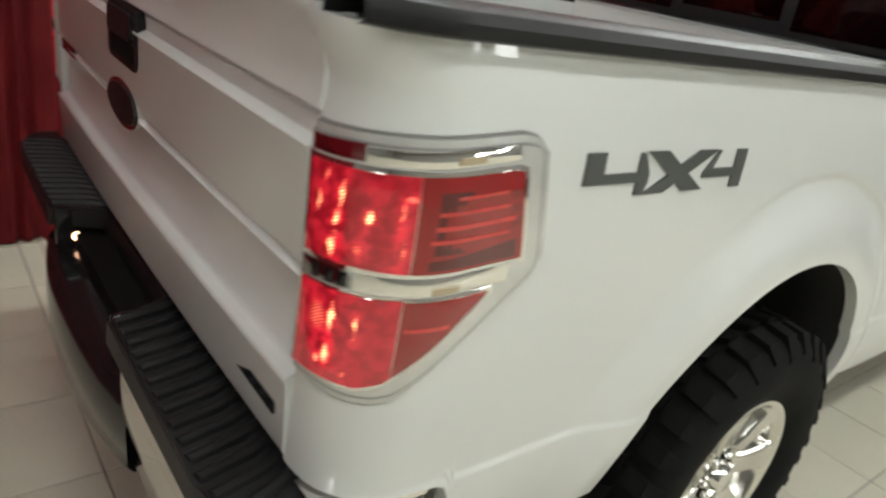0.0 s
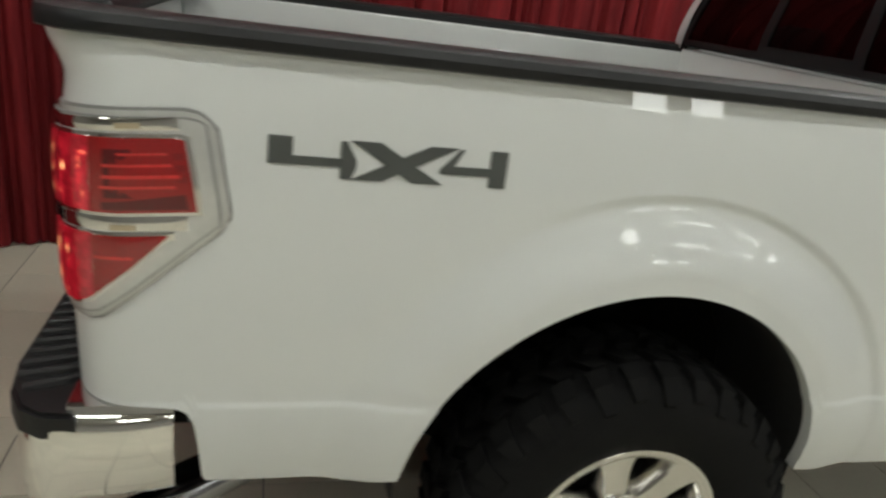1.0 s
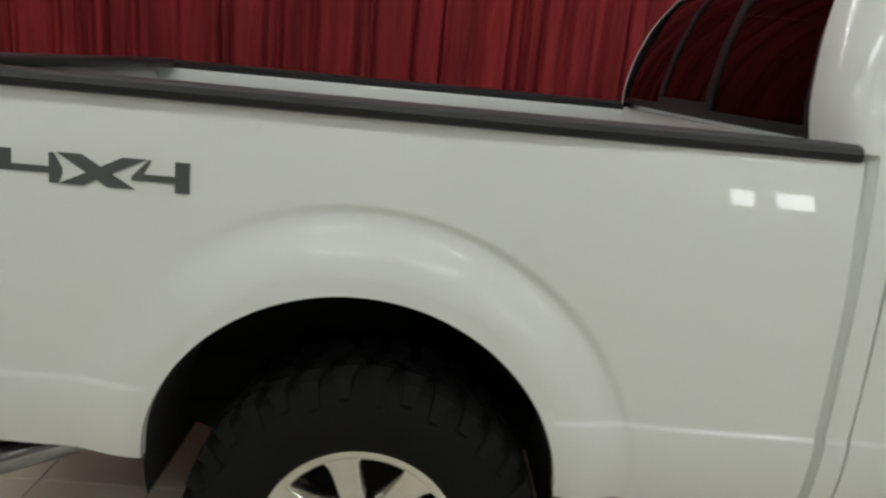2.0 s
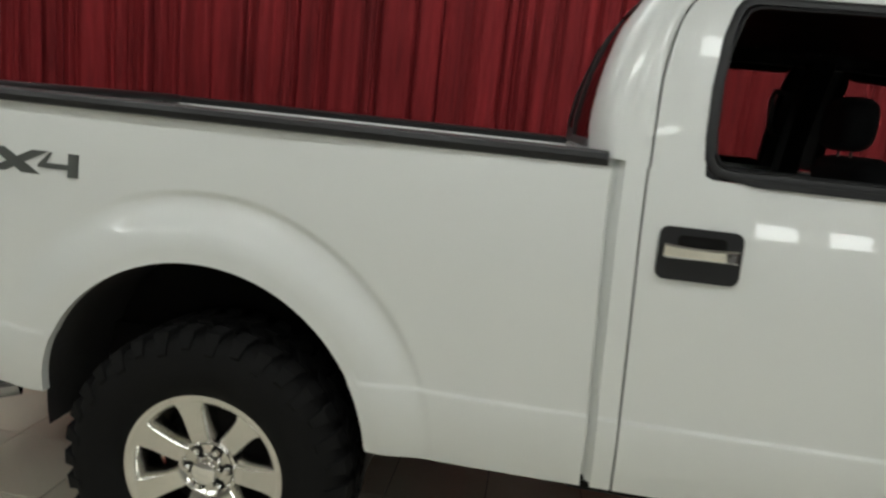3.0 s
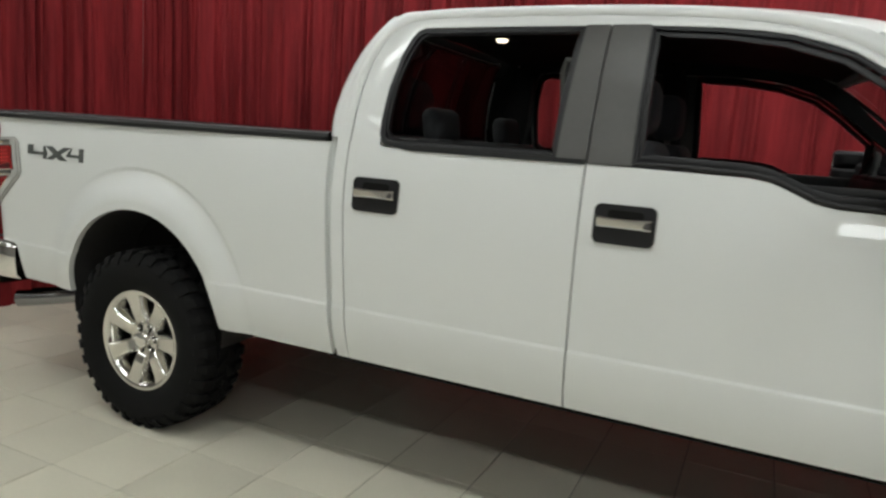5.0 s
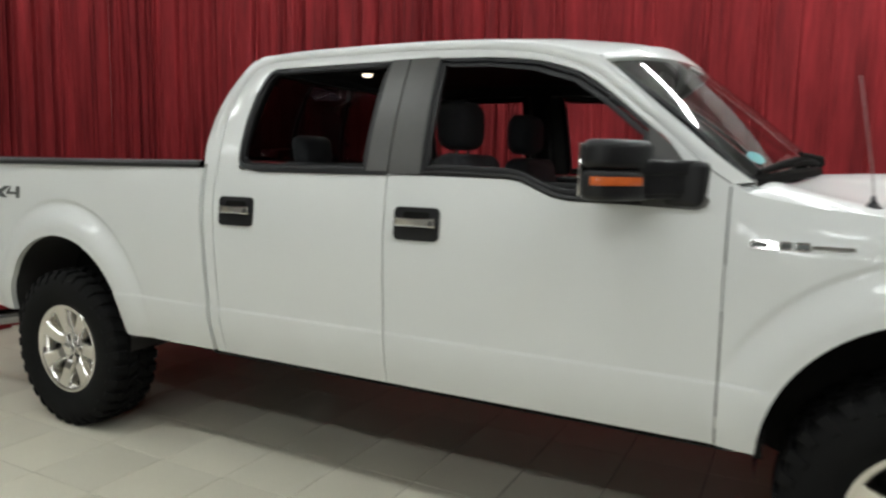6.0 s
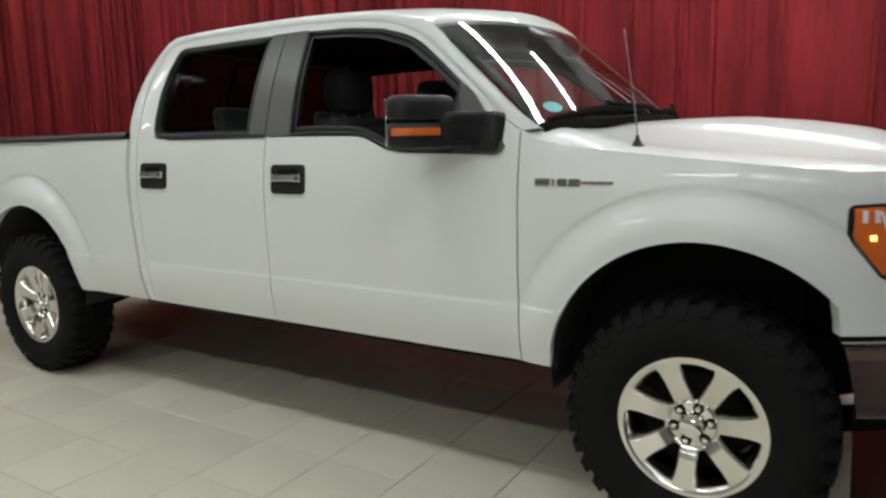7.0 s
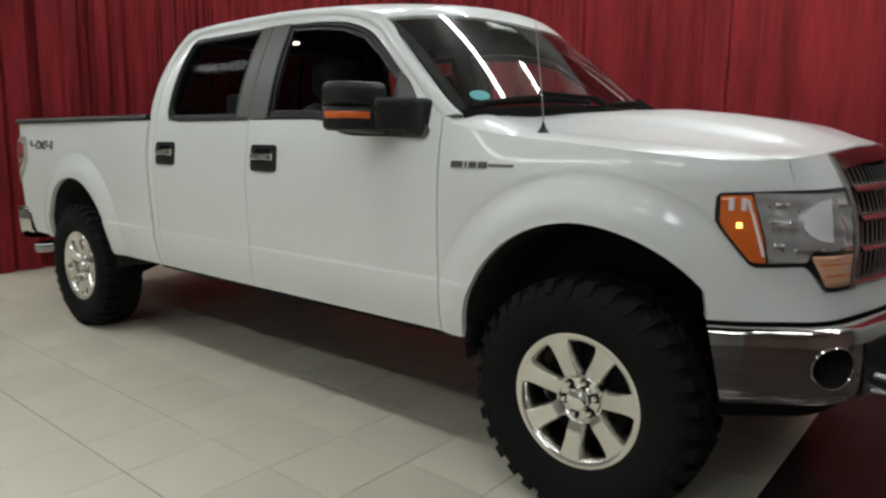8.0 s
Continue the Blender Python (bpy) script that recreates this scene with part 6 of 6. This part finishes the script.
def gate_fittings():
    to = lambda p, o: Vector((-1.129 - o, p[0], p[1]))
    h = empty("tailgate_handle", "black tailgate latch handle", parent=truck)
    plate("surround", rounded(-0.095, 0.135, 1.203, 1.323, 0.025), to, 0.018, BLACK, h)
    plate("paddle", rounded(-0.07, 0.11, 1.260, 1.313, 0.012), to, 0.026, BLACK, h)
    plate("recess", rounded(-0.07, 0.11, 1.216, 1.256, 0.012), to, 0.020, VOID, h)
    o = empty("tailgate_emblem", "plain dark oval emblem with chrome rim", parent=truck)
    oval = [(0.035 + 0.125 * math.cos(2 * math.pi * k / 32), 1.115 + 0.050 * math.sin(2 * math.pi * k / 32)) for k in range(32)]
    oval2 = [(0.035 + 0.112 * math.cos(2 * math.pi * k / 32), 1.115 + 0.040 * math.sin(2 * math.pi * k / 32)) for k in range(32)]
    plate("rim", oval, to, 0.014, CHROME, o)
    plate("face", oval2, to, 0.019, BLACK, o)
    b = empty("gate_badge", "small chrome badge bars on the tailgate", parent=truck)
    plate("bar", rounded(-0.785, -0.578, 0.860, 0.883, 0.006), to, 0.006, CHROME_DARK, b)
    plate("bar", rounded(0.56, 0.74, 1.095, 1.125, 0.006), to, 0.006, CHROME_DARK, b)
    plate("bar", rounded(0.62, 0.74, 0.90, 0.92, 0.006), to, 0.006, CHROME_DARK, b)


gate_fittings()


# ---- fender badge: plain bars in its colours ----
def fender_badge(s):
    b = empty("fender_badge", "chrome and black raised badge bars on the fender", parent=truck)
    to = on_side(s)
    for x0, x1, z0, z1 in ((3.432, 3.49, 1.236, 1.262), (3.496, 3.508, 1.236, 1.262), (3.515, 3.552, 1.236, 1.262), (3.558, 3.60, 1.236, 1.262)):
        plate("bar", rounded(x0, x1, z0, z1, 0.005, 3), to, 0.006, CHROME, b)
        plate("bar_face", rounded(x0 + 0.004, x1 - 0.004, z0 + 0.005, z1 - 0.005, 0.002, 2), to, 0.0085, DECAL, b)
    plate("strip", rounded(3.605, 3.715, 1.244, 1.254, 0.003, 3), to, 0.005, CHROME, b)


for s in (-1, 1):
    fender_badge(s)


# ---- underside ----
def underside():
    def lump(name, size, at, bevel, mat, rot=(0, 0, 0), label=""):
        bm = bmesh.new()
        box(bm, size, at, rot, bevel, 2)
        return part(name, bm, mat, truck, label)

    for x in (XR, XF):
        v, f = tube([(x, -0.74, 0.437), (x, -0.2, 0.43), (x, 0.2, 0.43), (x, 0.74, 0.437)], [0.045, 0.05, 0.05, 0.045], 12)
        part("axle", mesh_of("axle", v, f), VOID, truck)
        v, f = revolve([(0.001, -0.14), (0.09, -0.12), (0.14, 0.0), (0.09, 0.12), (0.001, 0.14)], 20, axis="x", origin=(x, 0.08, 0.42))
        part("differential", mesh_of("differential", v, f), VOID, truck)
        for s in (-1, 1):
            v, f = tube([(x + 0.12, s * 0.62, 0.45), (x + 0.16, s * 0.58, 0.92)], 0.032, 10)
            part("shock_absorber", mesh_of("shock_absorber", v, f), VOID, truck)
    for s in (-1, 1):
        v, f = tube([(-0.72, s * 0.55, 0.60), (-0.3, s * 0.55, 0.50), (0.0, s * 0.55, 0.475), (0.35, s * 0.55, 0.50), (0.75, s * 0.55, 0.60)], 0.03, 8)
        part("leaf_spring", mesh_of("leaf_spring", v, f), VOID, truck)
        lump("front_splash_guard", (0.03, 0.10, 0.075), (3.497, s * 0.905, 0.588), 0.006, VOID)
        # dark sheet added to block the lit floor showing behind the rear wheel
        lump("well_blocker", (0.46, 0.02, 0.22), (-0.50, s * 0.61, 0.61), 0.004, VOID)
        lump("spring_hanger", (0.12, 0.06, 0.09), (-0.70, s * 0.66, 0.62), 0.01, VOID)
        lump("rocker", (2.36, 0.05, 0.06), (2.25, s * 0.90, 0.575), 0.012, VOID)
    v, f = tube([(1.2, -0.40, 0.50), (0.5, -0.62, 0.62), (-0.55, -0.60, 0.55), (-0.80, -0.68, 0.49), (-1.02, -0.80, 0.46)], 0.035, 12)
    part("exhaust_pipe", mesh_of("exhaust_pipe", v, f), VOID, truck)
    v, f = tube([(-0.78, -0.70, 0.475), (-0.95, -0.80, 0.452), (-1.06, -0.86, 0.440)], [0.042, 0.044, 0.046], 16, caps=False)
    part("exhaust_tip", mesh_of("exhaust_tip", v, f), CHROME_DARK, truck, "smoked exhaust tip")
    lump("fuel_tank", (1.1, 0.5, 0.22), (1.6, 0.35, 0.55), 0.05, VOID)
    lump("transmission", (1.2, 0.45, 0.28), (2.7, 0, 0.58), 0.06, VOID)
    lump("engine_block", (0.9, 1.2, 0.6), (3.85, 0, 0.98), 0.08, VOID)
    lump("radiator", (0.05, 1.3, 0.45), (4.55, 0, 0.85), 0.01, VOID)


underside()


# ---- floor tiles ----
def tile_mesh(size):
    bm = bmesh.new()
    box(bm, (size, size, 0.012), (0, 0, -0.006), bevel=0.0015, seg=1)
    d = bpy.data.meshes.new("tile")
    bm.to_mesh(d)
    bm.free()
    d.materials.append(TILE)
    return d


PITCH, TX, TY = 0.402, 2.452, -1.046
TM = tile_mesh(PITCH - 0.004)
bulk = bmesh.new()
for i in range(-28, 5):
    for j in range(-16, 8):
        cx, cy = TX + PITCH * (i + 0.5), TY + PITCH * (j + 0.5)
        if cy > 2.2 or cx + PITCH / 2 > 4.47:
            continue
        if -2.7 < cx and -2.3 < cy < 2.1:
            ob = part("tile", TM, TILE, floor)
            ob.location = (cx, cy, 0)
        else:
            box(bulk, (PITCH - 0.004, PITCH - 0.004, 0.012), (cx, cy, -0.006))
tagged(part("outer_tiles", bulk, TILE, floor), "cream floor tiles farther off", kind="stuff")
